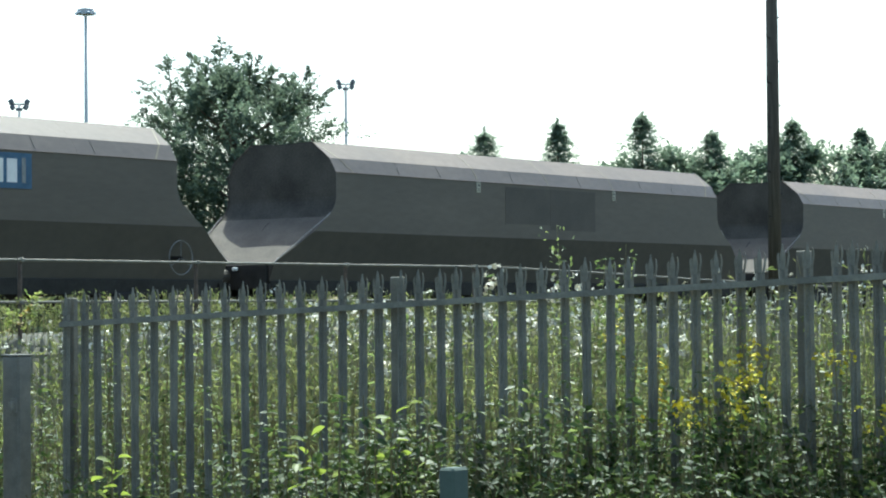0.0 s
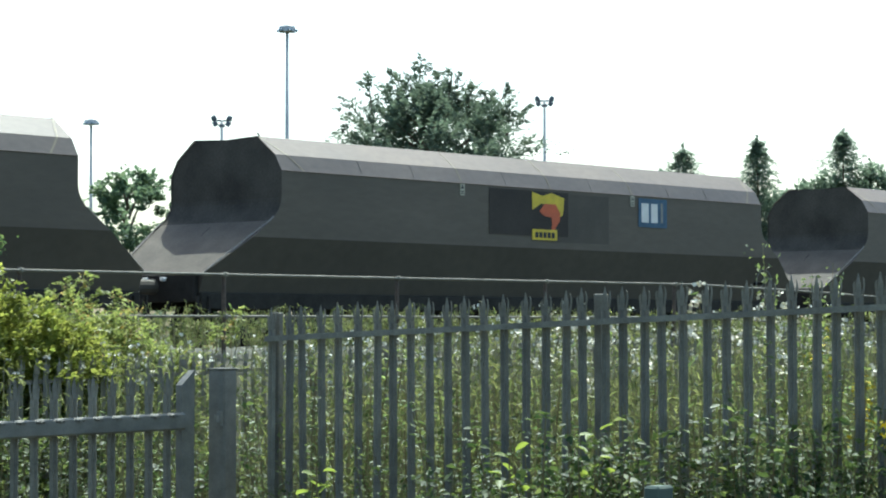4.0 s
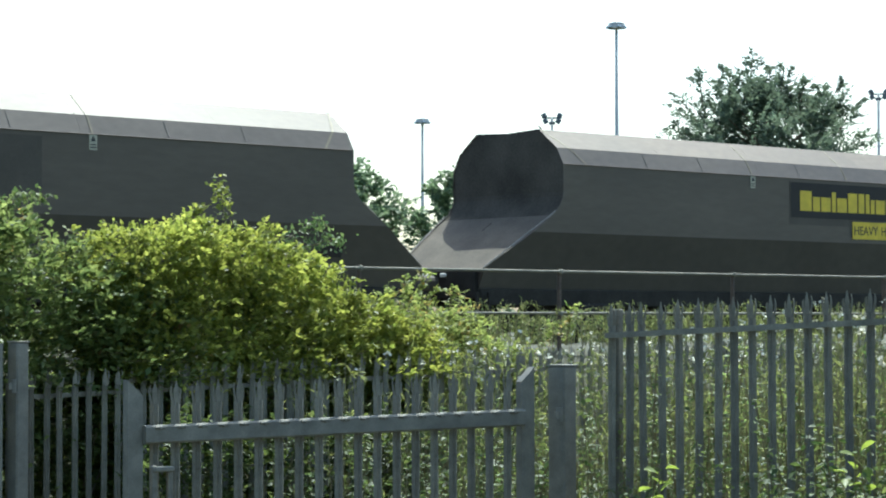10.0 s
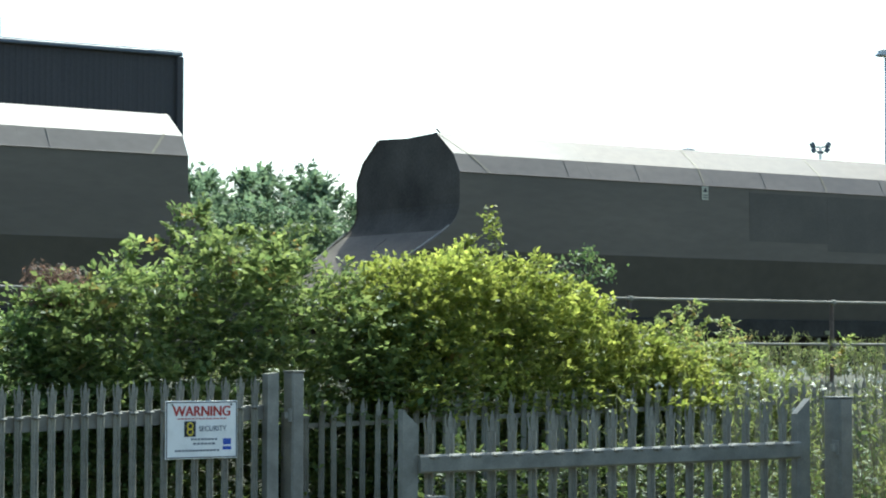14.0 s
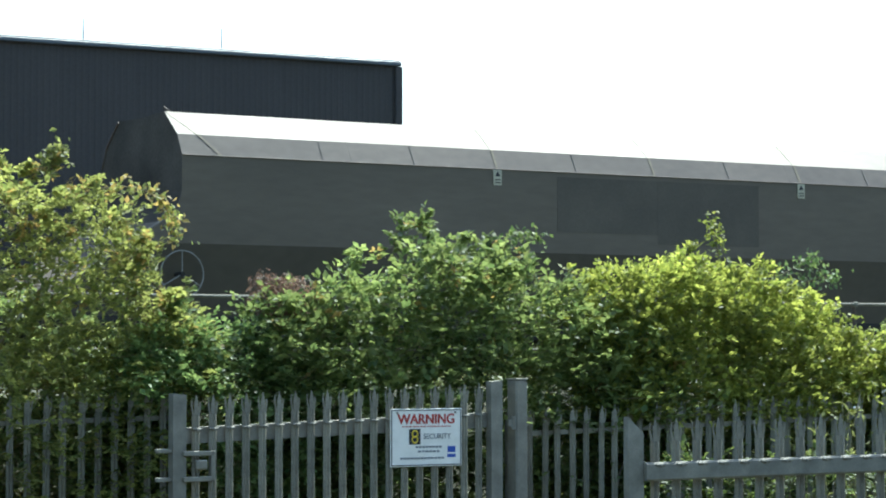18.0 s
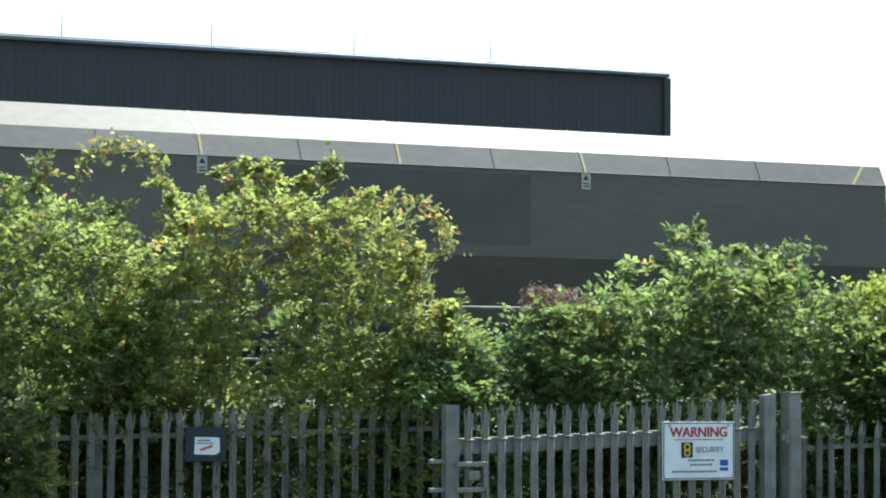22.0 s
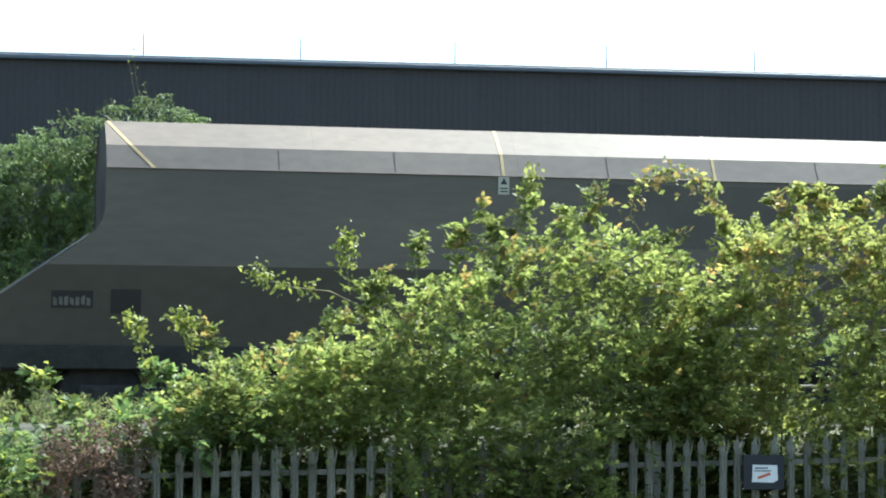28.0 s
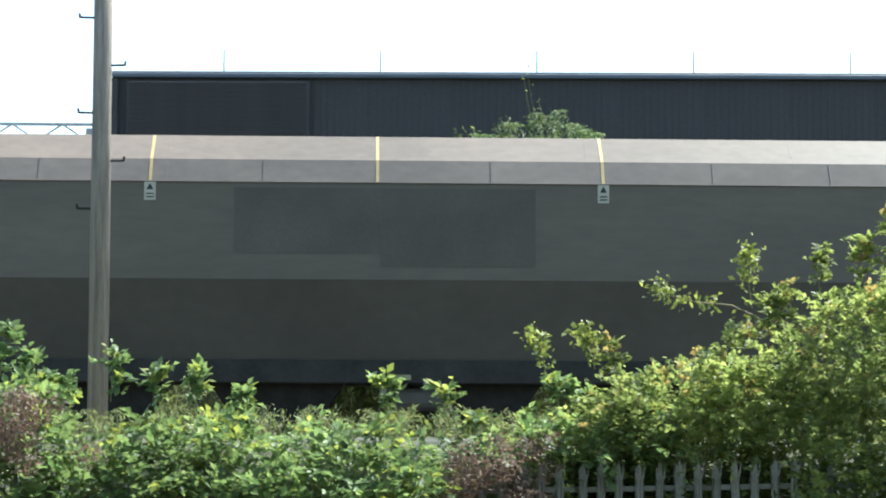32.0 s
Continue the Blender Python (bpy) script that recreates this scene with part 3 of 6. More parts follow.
        part("top_rim", rim, M_BAND, wg)
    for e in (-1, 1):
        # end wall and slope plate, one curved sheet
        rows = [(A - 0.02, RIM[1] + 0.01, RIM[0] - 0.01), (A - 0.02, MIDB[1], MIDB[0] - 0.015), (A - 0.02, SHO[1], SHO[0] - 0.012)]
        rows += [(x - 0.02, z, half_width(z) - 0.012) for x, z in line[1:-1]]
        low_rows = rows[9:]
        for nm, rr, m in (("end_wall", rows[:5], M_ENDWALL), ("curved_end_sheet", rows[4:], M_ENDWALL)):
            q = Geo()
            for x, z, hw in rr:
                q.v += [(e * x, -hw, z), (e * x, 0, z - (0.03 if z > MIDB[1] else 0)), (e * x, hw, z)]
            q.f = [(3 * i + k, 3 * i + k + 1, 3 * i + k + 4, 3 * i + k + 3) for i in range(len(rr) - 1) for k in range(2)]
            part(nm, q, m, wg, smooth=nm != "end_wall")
        x0, z0, x1, z1 = A + 0.22, Z(1.765), TOE[0], TOE[1] + 0.0
        rr = low_rows + [(x0 + (x1 - x0) * t, z0 + (z1 - z0) * t, half_width(z0 + (z1 - z0) * t) - 0.012) for t in (0.25, 0.5, 0.75, 1)]
        q = Geo()
        for x, z, hw in rr:
            q.v += [(e * x, -hw, z), (e * x, -0.012, z), (e * x, 0.012, z), (e * x, hw, z)]
        q.f = [(4 * i + k, 4 * i + k + 1, 4 * i + k + 5, 4 * i + k + 4) for i in range(len(rr) - 1) for k in range(3)]
        part("slope_plate", q, M_PLATE, wg, "worn light grey sloping end plate")
        part("plate_seam", Geo().box((0, 0, 0), (1.25, 0.016, 0.014)), M_STEEL_DARK, wg, at=pose(e * (A + 0.85), 0, Z(1.33), 0, e * 34.5, 0))
        # head stock, drawbar, hoses
        part("head_stock", Geo().box((e * (TOE[0] + 0.02), 0, Z(0.70)), (0.12, 1.8, 0.44), ch=0.02), M_STEEL_DARK, wg)
        part("coupler", Geo().tube((e * TOE[0], 0, Z(0.72)), (e * (PITCH / 2 - 0.05), 0, Z(0.72)), 0.12, n=12).box((e * (PITCH / 2 - 0.06), 0, Z(0.72)), (0.12, 0.34, 0.34), ch=0.03), M_WAGON_LOW, wg, smooth=False)
        for y in (-0.35, 0.3):
            h = [(e * (TOE[0] + 0.05 + 0.58 * i / 8), y, Z(0.52) - 0.34 * math.sin(math.pi * i / 8)) for i in range(9)]
            part("brake_hose", Geo().path(h, 0.022, 0.022, 6), M_STEEL_DARK, wg, "black rubber hose")
        for y in (-0.25, 0.15):
            part("hose_tap", Geo().box((e * (TOE[0] + 0.10), y, Z(0.84)), (0.12, 0.08, 0.06), ch=0.012), M_WHITE, wg, "white painted tap")
        # ladder step and bracket
        part("end_step", Geo().box((e * (TOE[0] - 0.02), -1.0, Z(0.25)), (0.30, 0.05, 0.04)).box((e * (TOE[0] + 0.10), -1.0, Z(0.40)), (0.04, 0.05, 0.34)).box((e * (TOE[0] - 0.14), -1.0, Z(0.40)), (0.04, 0.05, 0.34)), M_STEEL_DARK, wg)
        # bogie
        bg = part("bogie_frame", Geo().box((e * 6.0, -1.0, 0.52), (2.3, 0.12, 0.2), ch=0.03).box((e * 6.0, 1.0, 0.52), (2.3, 0.12, 0.2), ch=0.03).box((e * 6.0, 0, 0.6), (0.5, 2.0, 0.22), ch=0.03)
                  .box((e * 6.0, -1.0, 0.72), (0.7, 0.14, 0.22), ch=0.03), M_STEEL_DARK, wg)
        for dx_ in (-0.9, 0.9):
            ws = Geo()
            for y in (-0.75, 0.75):
                ws.tube((e * 6.0 + dx_, y - 0.065, 0.46), (e * 6.0 + dx_, y + 0.065, 0.46), 0.46, n=28).tube((e * 6.0 + dx_, y * 0.9 - 0.015, 0.46), (e * 6.0 + dx_, y * 0.9 + 0.015, 0.46), 0.49, n=28)
            ws.tube((e * 6.0 + dx_, -1.0, 0.46), (e * 6.0 + dx_, 1.0, 0.46), 0.08, n=12)
            part("wheelset", ws, M_STEEL_DARK, bg)
            part("axle_box", Geo().box((e * 6.0 + dx_, -1.06, 0.46), (0.26, 0.16, 0.26), ch=0.03), M_STEEL_DARK, bg)
            part("spring", Geo().tube((e * 6.0 + dx_ * 0.35, -1.0, 0.36), (e * 6.0 + dx_ * 0.35, -1.0, 0.62), 0.07, n=10), M_STEEL_DARK, bg)
    # discharge chutes under the body, underframe, brake gear
    part("floor_plate", Geo().box((0, 0, Z(0.60)), (2 * TOE[0] - 0.1, 1.84, 0.03)), M_STEEL_DARK, wg)
    for x in (-3.1, -1.1, 1.1, 3.1):
        q = Geo().add([(x - 0.9, -0.8, Z(0.6)), (x + 0.9, -0.8, Z(0.6)), (x + 0.9, 0.8, Z(0.6)), (x - 0.9, 0.8, Z(0.6)), (x - 0.45, -0.6, 0.35), (x + 0.45, -0.6, 0.35), (x + 0.45, 0.6, 0.35), (x - 0.45, 0.6, 0.35)],
                      [(0, 1, 5, 4), (1, 2, 6, 5), (2, 3, 7, 6), (3, 0, 4, 7), (4, 5, 6, 7)])
        part("discharge_chute", q, M_STEEL_DARK, wg)
    part("brake_cylinder", Geo().tube((0.2, -0.75, 0.62), (0.8, -0.75, 0.62), 0.13, n=14), M_WAGON_LOW, wg, smooth=False)
    # Two added patches paint the gaps where lit grass shows through.
    part("lit_gap_patch", Geo().box((0.30, -0.99, Z(0.44)), (0.17, 0.02, 0.06)), M_LITGAP, wg, "small yellowish patch standing in for lit grass seen through the underframe")
    part("lit_gap_patch", Geo().box((0.08, -0.99, Z(0.30)), (0.06, 0.02, 0.11)), M_LITGAP, wg, "small yellowish patch standing in for lit grass seen through the underframe")
    return wg


def brake_wheel(wg, x=A + 0.04, h=0.98):
    hw_ = part("hand_wheel", Geo().ring((x, -1.30, Z(h)), (0, 1, 0), 0.28, 0.010, 28), M_WHEEL, wg, "thin dull grey brake wheel")
    for k in range(3):
        a = 2 * math.pi * k / 3 + math.pi / 2
        part("spoke", Geo().tube((x, -1.30, Z(h)), (x + 0.28 * math.cos(a), -1.30, Z(h) + 0.28 * math.sin(a)), 0.008, n=5), M_WHEEL, hw_)
    part("wheel_spindle", Geo().tube((x, -1.32, Z(h)), (x, -0.9, Z(h)), 0.03), M_STEEL_DARK, hw_)


def text_part(txt, size, x, y, z, m, parent, label=""):
    cu = bpy.data.curves.new("lettering", "FONT")
    cu.body, cu.size, cu.align_x, cu.extrude, cu.offset = txt, size, "CENTER", 0.001, size * 0.004
    tmp = new("lettering", cu)
    me = bpy.data.meshes.new_from_object(tmp.evaluated_get(bpy.context.evaluated_depsgraph_get()))
    bpy.data.objects.remove(tmp)
    me.materials.append(m)
    return part("lettering", me, m, parent, label, at=pose(x, y, z, 90))


SIDE = -(SHO[0] + 0.004)


def flat(parent, name, x0, x1, z0, z1, m, label="", lift=0.0, lean=0.0):
    q = [(x0, SIDE - lift, Z(z0)), (x1, SIDE - lift, Z(z0)), (x1 + lean, SIDE - lift, Z(z1)), (x0 + lean, SIDE - lift, Z(z1))]
    return part(name, Geo().plate(q, (0, -1, 0), 0.002), m, parent, label)


def bars(parent, name, x0, x1, z0, z1, widths, m, lift=0.006, tall=()):
    """Unreadable or branded lettering as plain upright bars in its colour."""
    g = Geo()
    total = sum(widths) + 0.35 * (len(widths) - 1) * min(widths)
    x, u = x0, (x1 - x0) / total
    for k, w_ in enumerate(widths):
        top = z1 if (not tall or k in tall) else z0 + (z1 - z0) * 0.72
        g.plate([(x, SIDE - lift, Z(z0)), (x + w_ * u, SIDE - lift, Z(z0)), (x + w_ * u, SIDE - lift, Z(top)), (x, SIDE - lift, Z(top))], (0, -1, 0), 0.002)
        x += (w_ + 0.35 * min(widths)) * u
    return part(name, g, m, parent)


wagon = build_wagon()
WAGONS = []
for k in range(-2, 9):
    WAGONS.append((k, wagon if k == -2 else copy_thing(wagon, pose(0, 0, 0))))
by = dict(WAGONS)
for k, wg in WAGONS:
    rng = random.Random(40 + k)
    o = rng.uniform(-0.05, 0.05)
    flat(wg, "paint_patch", -1.55 + o, 0.05 + o, 1.78, 2.50, M_PATCH, "darker repainted panel")
    flat(wg, "paint_patch", 0.054 + o, 1.75 + o, 1.60 + rng.uniform(0, 0.1), 2.50, M_PATCH, "darker repainted panel")
    if k <= 4:
        for ob in wg.children:
            if ob.name.startswith("yellow_stripe"):
                ob.material_slots[0].link = "OBJECT"
                ob.material_slots[0].material = M_YELLOW_DULL
for k in (-1, 1, 5):
    brake_wheel(by[k])
brake_wheel(by[4], -A - 0.01, 1.13)
# yellow emblem and blue plate
wg = by[1]
wg["label"] = "dirty dark grey hopper wagon with yellow-red emblem and blue plate"
e = flat(wg, "emblem_panel", -1.75, 0.5, 1.72, 2.52, M_DARKPATCH, "dark panel behind the emblem", 0.005)
q = [(-0.55, 2.18), (-0.56, 2.50), (-0.25, 2.44), (0.0, 2.50), (0.38, 2.42), (0.34, 2.12), (0.2, 2.05), (0.05, 2.28), (-0.3, 2.30)]
part("emblem_flag", Geo().plate([(x, SIDE - 0.010, Z(z)) for x, z in q], (0, -1, 0), 0.002), M_LOGO_Y, wg, "yellow flag-shaped emblem")
q = [(-0.35, 2.16), (-0.2, 2.30), (0.12, 2.30), (0.26, 2.14), (0.24, 2.0), (0.12, 1.88), (0.1, 1.76), (-0.02, 1.78), (0.02, 1.94), (0.0, 2.06), (-0.2, 2.08)]
part("emblem_figure", Geo().plate([(x, SIDE - 0.013, Z(z)) for x, z in q], (0, -1, 0), 0.002), M_LOGO_R, wg, "orange-red curved emblem")
flat(wg, "emblem_base", -0.56, 0.16, 1.65, 1.84, M_LOGO_Y, "yellow emblem strip", 0.016)
bars(wg, "emblem_print", -0.48, 0.08, 1.69, 1.79, [1, 1, 1, 1, 1], M_BLACK, 0.020)
flat(wg, "blue_plate", 2.67, 3.59, 1.98, 2.52, M_LOGO_B, "blue company plate with white shapes", 0.008)
bars(wg, "plate_shape", 2.76, 3.28, 2.07, 2.43, [1.0, 0.9], M_WHITE, 0.012)
bars(wg, "plate_print", 3.38, 3.46, 2.07, 2.45, [1], M_GRAFFITI, 0.012)
# yellow company lettering
wg = by[2]
wg["label"] = "dirty dark grey hopper wagon with large yellow company lettering"
flat(wg, "lettering_panel", -1.5, 1.78, 1.9, 2.50, M_PANEL, "dark panel behind the lettering", 0.006)
bars(wg, "company_lettering", -1.27, 1.53, 2.02, 2.36, [1.2, .75, 1, .42, 1.05, 1, .65, .42, .42, 1, 1, .7], M_LOGO_Y, 0.010, (0, 3, 5, 6, 7))
flat(wg, "yellow_plate", 0.13, 1.54, 1.57, 1.87, M_LOGO_Y, "yellow plate with dark print", 0.010)
text_part("HEAVY", 0.215, 0.50, SIDE - 0.012, Z(1.645), M_BLACK, wg, "dark printed word")
text_part("HAUL", 0.215, 1.20, SIDE - 0.012, Z(1.645), M_BLACK, wg, "dark printed word")
# faded scrawl and panels low on the ends, not readable


def on_lower_side(parent, name, x0, x1, z0, z1, m, label=""):
    q = [(x, -half_width(Z(z)) - 0.006, Z(z)) for x, z in ((x0, z0), (x1, z0), (x1, z1), (x0, z1))]
    return part(name, Geo().plate(q, (0, -1, -0.4), 0.003), m, parent, label)


pn = on_lower_side(by[7], "dark_panel", 6.32, 7.06, 0.95, 1.26, M_PATCH, "dark panel with a faded painted scrawl")
gset = Geo()
for x0, x1, z0, z1 in ((6.43, 6.50, 1.045, 1.065), (6.505, 6.525, 1.045, 1.16), (6.55, 6.63, 1.04, 1.06), (6.635, 6.65, 1.04, 1.10), (6.69, 6.76, 1.045, 1.065), (6.765, 6.785, 1.045, 1.16), (6.82, 6.90, 1.04, 1.06), (6.45, 6.49, 1.09, 1.105), (6.71, 6.75, 1.09, 1.105)):
    q = [(x, -half_width(Z(z)) - 0.010, Z(z)) for x, z in ((x0, z0), (x1, z0), (x1, z1), (x0, z1))]
    gset.plate(q, (0, -1, -0.4), 0.002)
part("painted_scrawl", gset, M_GRAFFITI, pn, "faded grey painted scrawl")
pl = on_lower_side(by[6], "data_panel", -7.47, -7.02, 1.03, 1.22, M_PANEL, "dark panel with worn pale print")
gset = Geo()
for k in range(7):
    x0 = -7.45 + 0.06 * k
    q = [(x, -half_width(Z(z)) - 0.010, Z(z)) for x, z in ((x0, 1.06 + 0.02 * (k % 2)), (x0 + 0.042, 1.06), (x0 + 0.042, 1.13 + 0.02 * (k % 3)), (x0, 1.15))]
    gset.plate(q, (0, -1, -0.4), 0.002)
part("worn_print", gset, M_NOTICE_DULL, pl)
on_lower_side(by[3], "dark_panel", 6.42, 6.80, 1.04, 1.20, M_PANEL, "small dark panel")
on_lower_side(by[6], "dark_panel", -6.83, -6.5, 0.98, 1.24, M_PANEL, "small dark panel")

# ---- telegraph poles ----


def telegraph_pole(x, y, zt, r, wood=M_WOODPOLE, label="weathered grey wooden telegraph pole with step irons"):
    z = ground_z(x, y)
    p = thing("telegraph_pole", pose(x, y, z), label, "pole", "telegraph poles")
    part("shaft", Geo().tube((0, 0, -0.3), (0, 0, zt - z), r * 1.12, r * 0.92, 20), wood, p, smooth=True)
    k, h = 0, 2.3
    while h < zt - z - 0.3:
        s = 1 if k % 2 else -1
        part("step_iron", Geo().tube((0, 0, h), (s * (r + 0.13), -0.03, h), 0.011, n=6).tube((s * (r + 0.13), -0.03, h - 0.005), (s * (r + 0.135), -0.03, h + 0.04), 0.012, n=6), M_STEEL_DARK, p)
        k, h = k + 1, h + 0.46
    return p


telegraph_pole(-2.47, 23.5, EYE + 7.5, 0.088)
telegraph_pole(44.6, 23.6, EYE + 8.8, 0.125, M_DARKPOLE, "dark wooden telegraph pole with step irons")

# ---- hand railing on the bank ----
RY = 18.9
rl = thing("hand_railing", pose(0, RY, 0), "thin weathered two-bar steel hand railing along the bank", "railing")
rz = lambda x, h: EYE + h + 0.002 * (x - 15)
for h in (0.625, 0.175):
    bar = Geo().path([(x, 0, rz(x, h)) for x in np.linspace(4.0, 27.5, 12)] + [(29.5, -0.25, rz(29, h) - 0.06), (31.5, -0.8, rz(31, h) - 0.16), (34.5, -1.9, rz(34, h) - 0.3)], 0.0145, 0.0145, 8)
    part("rail_bar", bar, M_GALV_OLD, rl, smooth=True)
for k in range(9):
    x = 15.8 + (k - 4) * 2.82
    z = ground_z(x, RY)
    part("rail_post", Geo().tube((x, 0.03, z - 0.1), (x, 0.03, rz(x, 0.66)), 0.024, n=8), M_RUST, rl, "rust-stained upright")
    for h in (0.625, 0.175):
        part("clamp", Geo().box((x, 0.012, rz(x, h)), (0.05, 0.07, 0.055), ch=0.012), M_GALV_OLD, rl)

# ---- palisade fences ----


def pale_mesh(h, wdt=0.056, hand=1):
    """A rolled W-section pale; its head is cut into a middle spear and two prongs, one of them bent well aside (hand: to which side)."""
    g, hw, t = Geo(), wdt / 2, 0.0035
    prof = [(-hw, 0.0), (-hw * 0.45, 0.016), (0, 0.006), (hw * 0.45, 0.016), (hw, 0.0)]
    top = h - 0.125
    v, f = [], []
    for z in (0, top):
        v += [(x, -y, z) for x, y in prof] + [(x, -y + t, z) for x, y in prof]
    for i in range(4):
        f += [(i, i + 1, 11 + i, 10 + i), (5 + i, 15 + i, 16 + i, 6 + i)]
    f += [(0, 10, 15, 5), (4, 9, 19, 14)]
    g.add(v, f)

    def prong(rows):
        """rows: left x, right x, y, z from the foot to the tip."""
        p = [(a, y, z) for a, b, y, z in rows for a in (a, b)]
        n = len(p)
        p += [(x, y + t, z) for x, y, z in p]
        q = []
        for i in range(0, n - 2, 2):
            q += [(i, i + 1, i + 3, i + 2), (n + i + 1, n + i, n + i + 2, n + i + 3), (i, i + 2, n + i + 2, n + i), (i + 1, n + i + 1, n + i + 3, i + 3)]
        q.append((n - 2, n - 1, 2 * n - 1, 2 * n - 2))
        g.add(p, q)

    m = hw * 0.55
    prong([(-m, m, -0.008, top), (-m * 1.05, m * 1.05, -0.008, top + 0.075), (-m * 0.5, m * 0.5, -0.008, top + 0.11), (-0.002, 0.002, -0.008, top + 0.14)])
    s = hand
    for a, k, up in ((s, 1.0, 0.118), (-s, 0.2, 0.095)):
        rows = [(m, hw, 0.0), (m + 0.007 * k, hw + 0.007 * k, 0.035), (m + 0.014 * k, hw + 0.012 * k, 0.07), (m + 0.015 * k, hw + 0.008 * k, up - 0.015), (m + 0.010 * k, m + 0.013 * k, up)]
        prong([(a * x0, a * x1, -0.006 - 0.10 * dz * (1.2 - k), top + dz) for x0, x1, dz in rows] if a > 0 else [(a * x1, a * x0, -0.006 - 0.10 * dz * (1.2 - k), top + dz) for x0, x1, dz in rows])
    return g.mesh("pale", M_GALV_OLD)


def fence_run(name, a, b, za, zb, tall, pitch, label, rail_front, posts, m=M_GALV_OLD, post_w=0.08, face=1):
    """Pales from a to b (x, y) whose tops go from za to zb; face: 1 the rails stand behind, seen from the viewer."""
    a, b = Vector(a), Vector(b)
    L = (b - a).length
    ang = math.degrees(math.atan2(b.y - a.y, b.x - a.x))
    th = thing(name, pose(a.x, a.y, za - tall, 0, 0, ang), label, "fence", "palisade fences")
    slope = (zb - za) / L
    pm = pale_mesh(tall)
    n = int(L / pitch)
    rnd = random.Random(len(name) + n)
    for k in range(n + 1):
        x = k * pitch
        part("pale", pm, m, th, at=pose(x, rnd.uniform(-0.003, 0.003), slope * x + rnd.uniform(-0.008, 0.008), rnd.uniform(-0.5, 0.5), rnd.uniform(-0.5, 0.5), rnd.uniform(-4, 4)))
    ry = -0.045 if rail_front else 0.045
    for dz in (0.19, tall - 0.35):
        rr = Geo()
        p = [(0, 0, tall - dz), (L, 0, tall - dz + slope * L)]
        rr.add([(x, ry + y, z + h) for x, _, z in p for y, h in ((-0.02, -0.018), (0.02, -0.018), (0.02, 0.018), (-0.02, 0.018))],
               [(0, 1, 5, 4), (1, 2, 6, 5), (2, 3, 7, 6), (3, 0, 4, 7), (3, 2, 1, 0), (4, 5, 6, 7)])
        part("rail", rr, m, th, "angle-iron rail")
    for x in posts:
        part("post", Geo().box((x, 0.072, tall / 2 - 0.02 + slope * x), (post_w, 0.055, tall), ch=0.006), m, th)
    return th


fence_run("palisade_fence", (-6.0, 17.2), (7.80, 17.2), EYE - 0.46, EYE - 0.174, 2.0, 0.135, "weathered galvanised palisade fence half hidden by brambles", False, [0.0, 2.75, 5.5, 8.25, 11.0])
fence_run("palisade_fence", (10.35, 16.55), (38.0, 16.6), EYE - 0.33, EYE + 0.42, 2.0, 0.135, "old palisade fence behind the weeds below the bank", False, [2.75 * k for k in range(10)])
fence_run("palisade_fence", (11.44, 11.18), (12.50, 5.40), EYE + 0.154, EYE + 0.40, 2.4, 0.1322, "tall galvanised palisade fence overgrown with weeds", True, [0.0, 2.33, 4.84], post_w=0.075)


def palisade_gate(name, a, b, za, zb, tall, pitch, rail_drop, front, label, n_pales, angled):
    a, b = Vector(a), Vector(b)
    L = (b - a).length
    ang = math.degrees(math.atan2(b.y - a.y, b.x - a.x))
    th = thing(name, pose(a.x, a.y, min(za, zb) - tall, 0, 0, ang), label, "gate", "palisade gates")
    slope = (zb - za) / L
    base = za - min(za, zb)
    pm = pale_mesh(tall - 0.03, 0.062, -1)
    for k in range(n_pales):
        x = 0.145 + (L - 0.29) * k / (n_pales - 1)
        part("pale", pm, M_GALV, th, at=pose(x, 0, base + slope * x, 0, 0, 0))
    ry = -0.05 if front else 0.05
    for dz in (rail_drop, tall - 0.25):
        g = Geo()
        c_ = 0.012 if front else 0.002
        ring_ = ((-0.03, -0.057 + c_), (-0.03 + c_, -0.057), (0.03 - c_, -0.057), (0.03, -0.057 + c_), (0.03, 0.057 - c_), (0.03 - c_, 0.057), (-0.03 + c_, 0.057), (-0.03, 0.057 - c_))
        g.add([(x, ry + y, tall + base + slope * x - dz + h) for x in (0.05, L - 0.05) for y, h in ring_],
              [(k, (k + 1) % 8, 8 + (k + 1) % 8, 8 + k) for k in range(8)] + [tuple(range(8))[::-1], tuple(range(8, 16))])
        part("rail", g, M_GALV, th)
    bolt = Geo().box((0, 0.006, 0.012), (0.075, 0.03, 0.022), ch=0.008).tube((0, -0.006, 0.01), (0, -0.016, 0.01), 0.012, 0.009, 8).mesh("bolt", M_GALV)
    for k in range(n_pales):
        x = 0.145 + (L - 0.29) * k / (n_pales - 1)
        part("bolt", bolt, M_GALV, th, at=pose(x, (ry - 0.03) if front else -0.02, tall + base + slope * x - rail_drop + 0.03))
    for x, e in ((0.0, 1), (L, -1)):
        z = tall + base + slope * x
        hw = 0.052
        hi, lo = (z, z - 0.10) if angled else (z, z - 0.01)
        q = [(x - hw, -0.035, 0), (x + hw, -0.035, 0), (x + hw, -0.035, lo if e > 0 else hi), (x - hw, -0.035, hi if e > 0 else lo)]
        part("stile", Geo().plate(q, (0, -1, 0), 0.07), M_GALV, th)
    return th


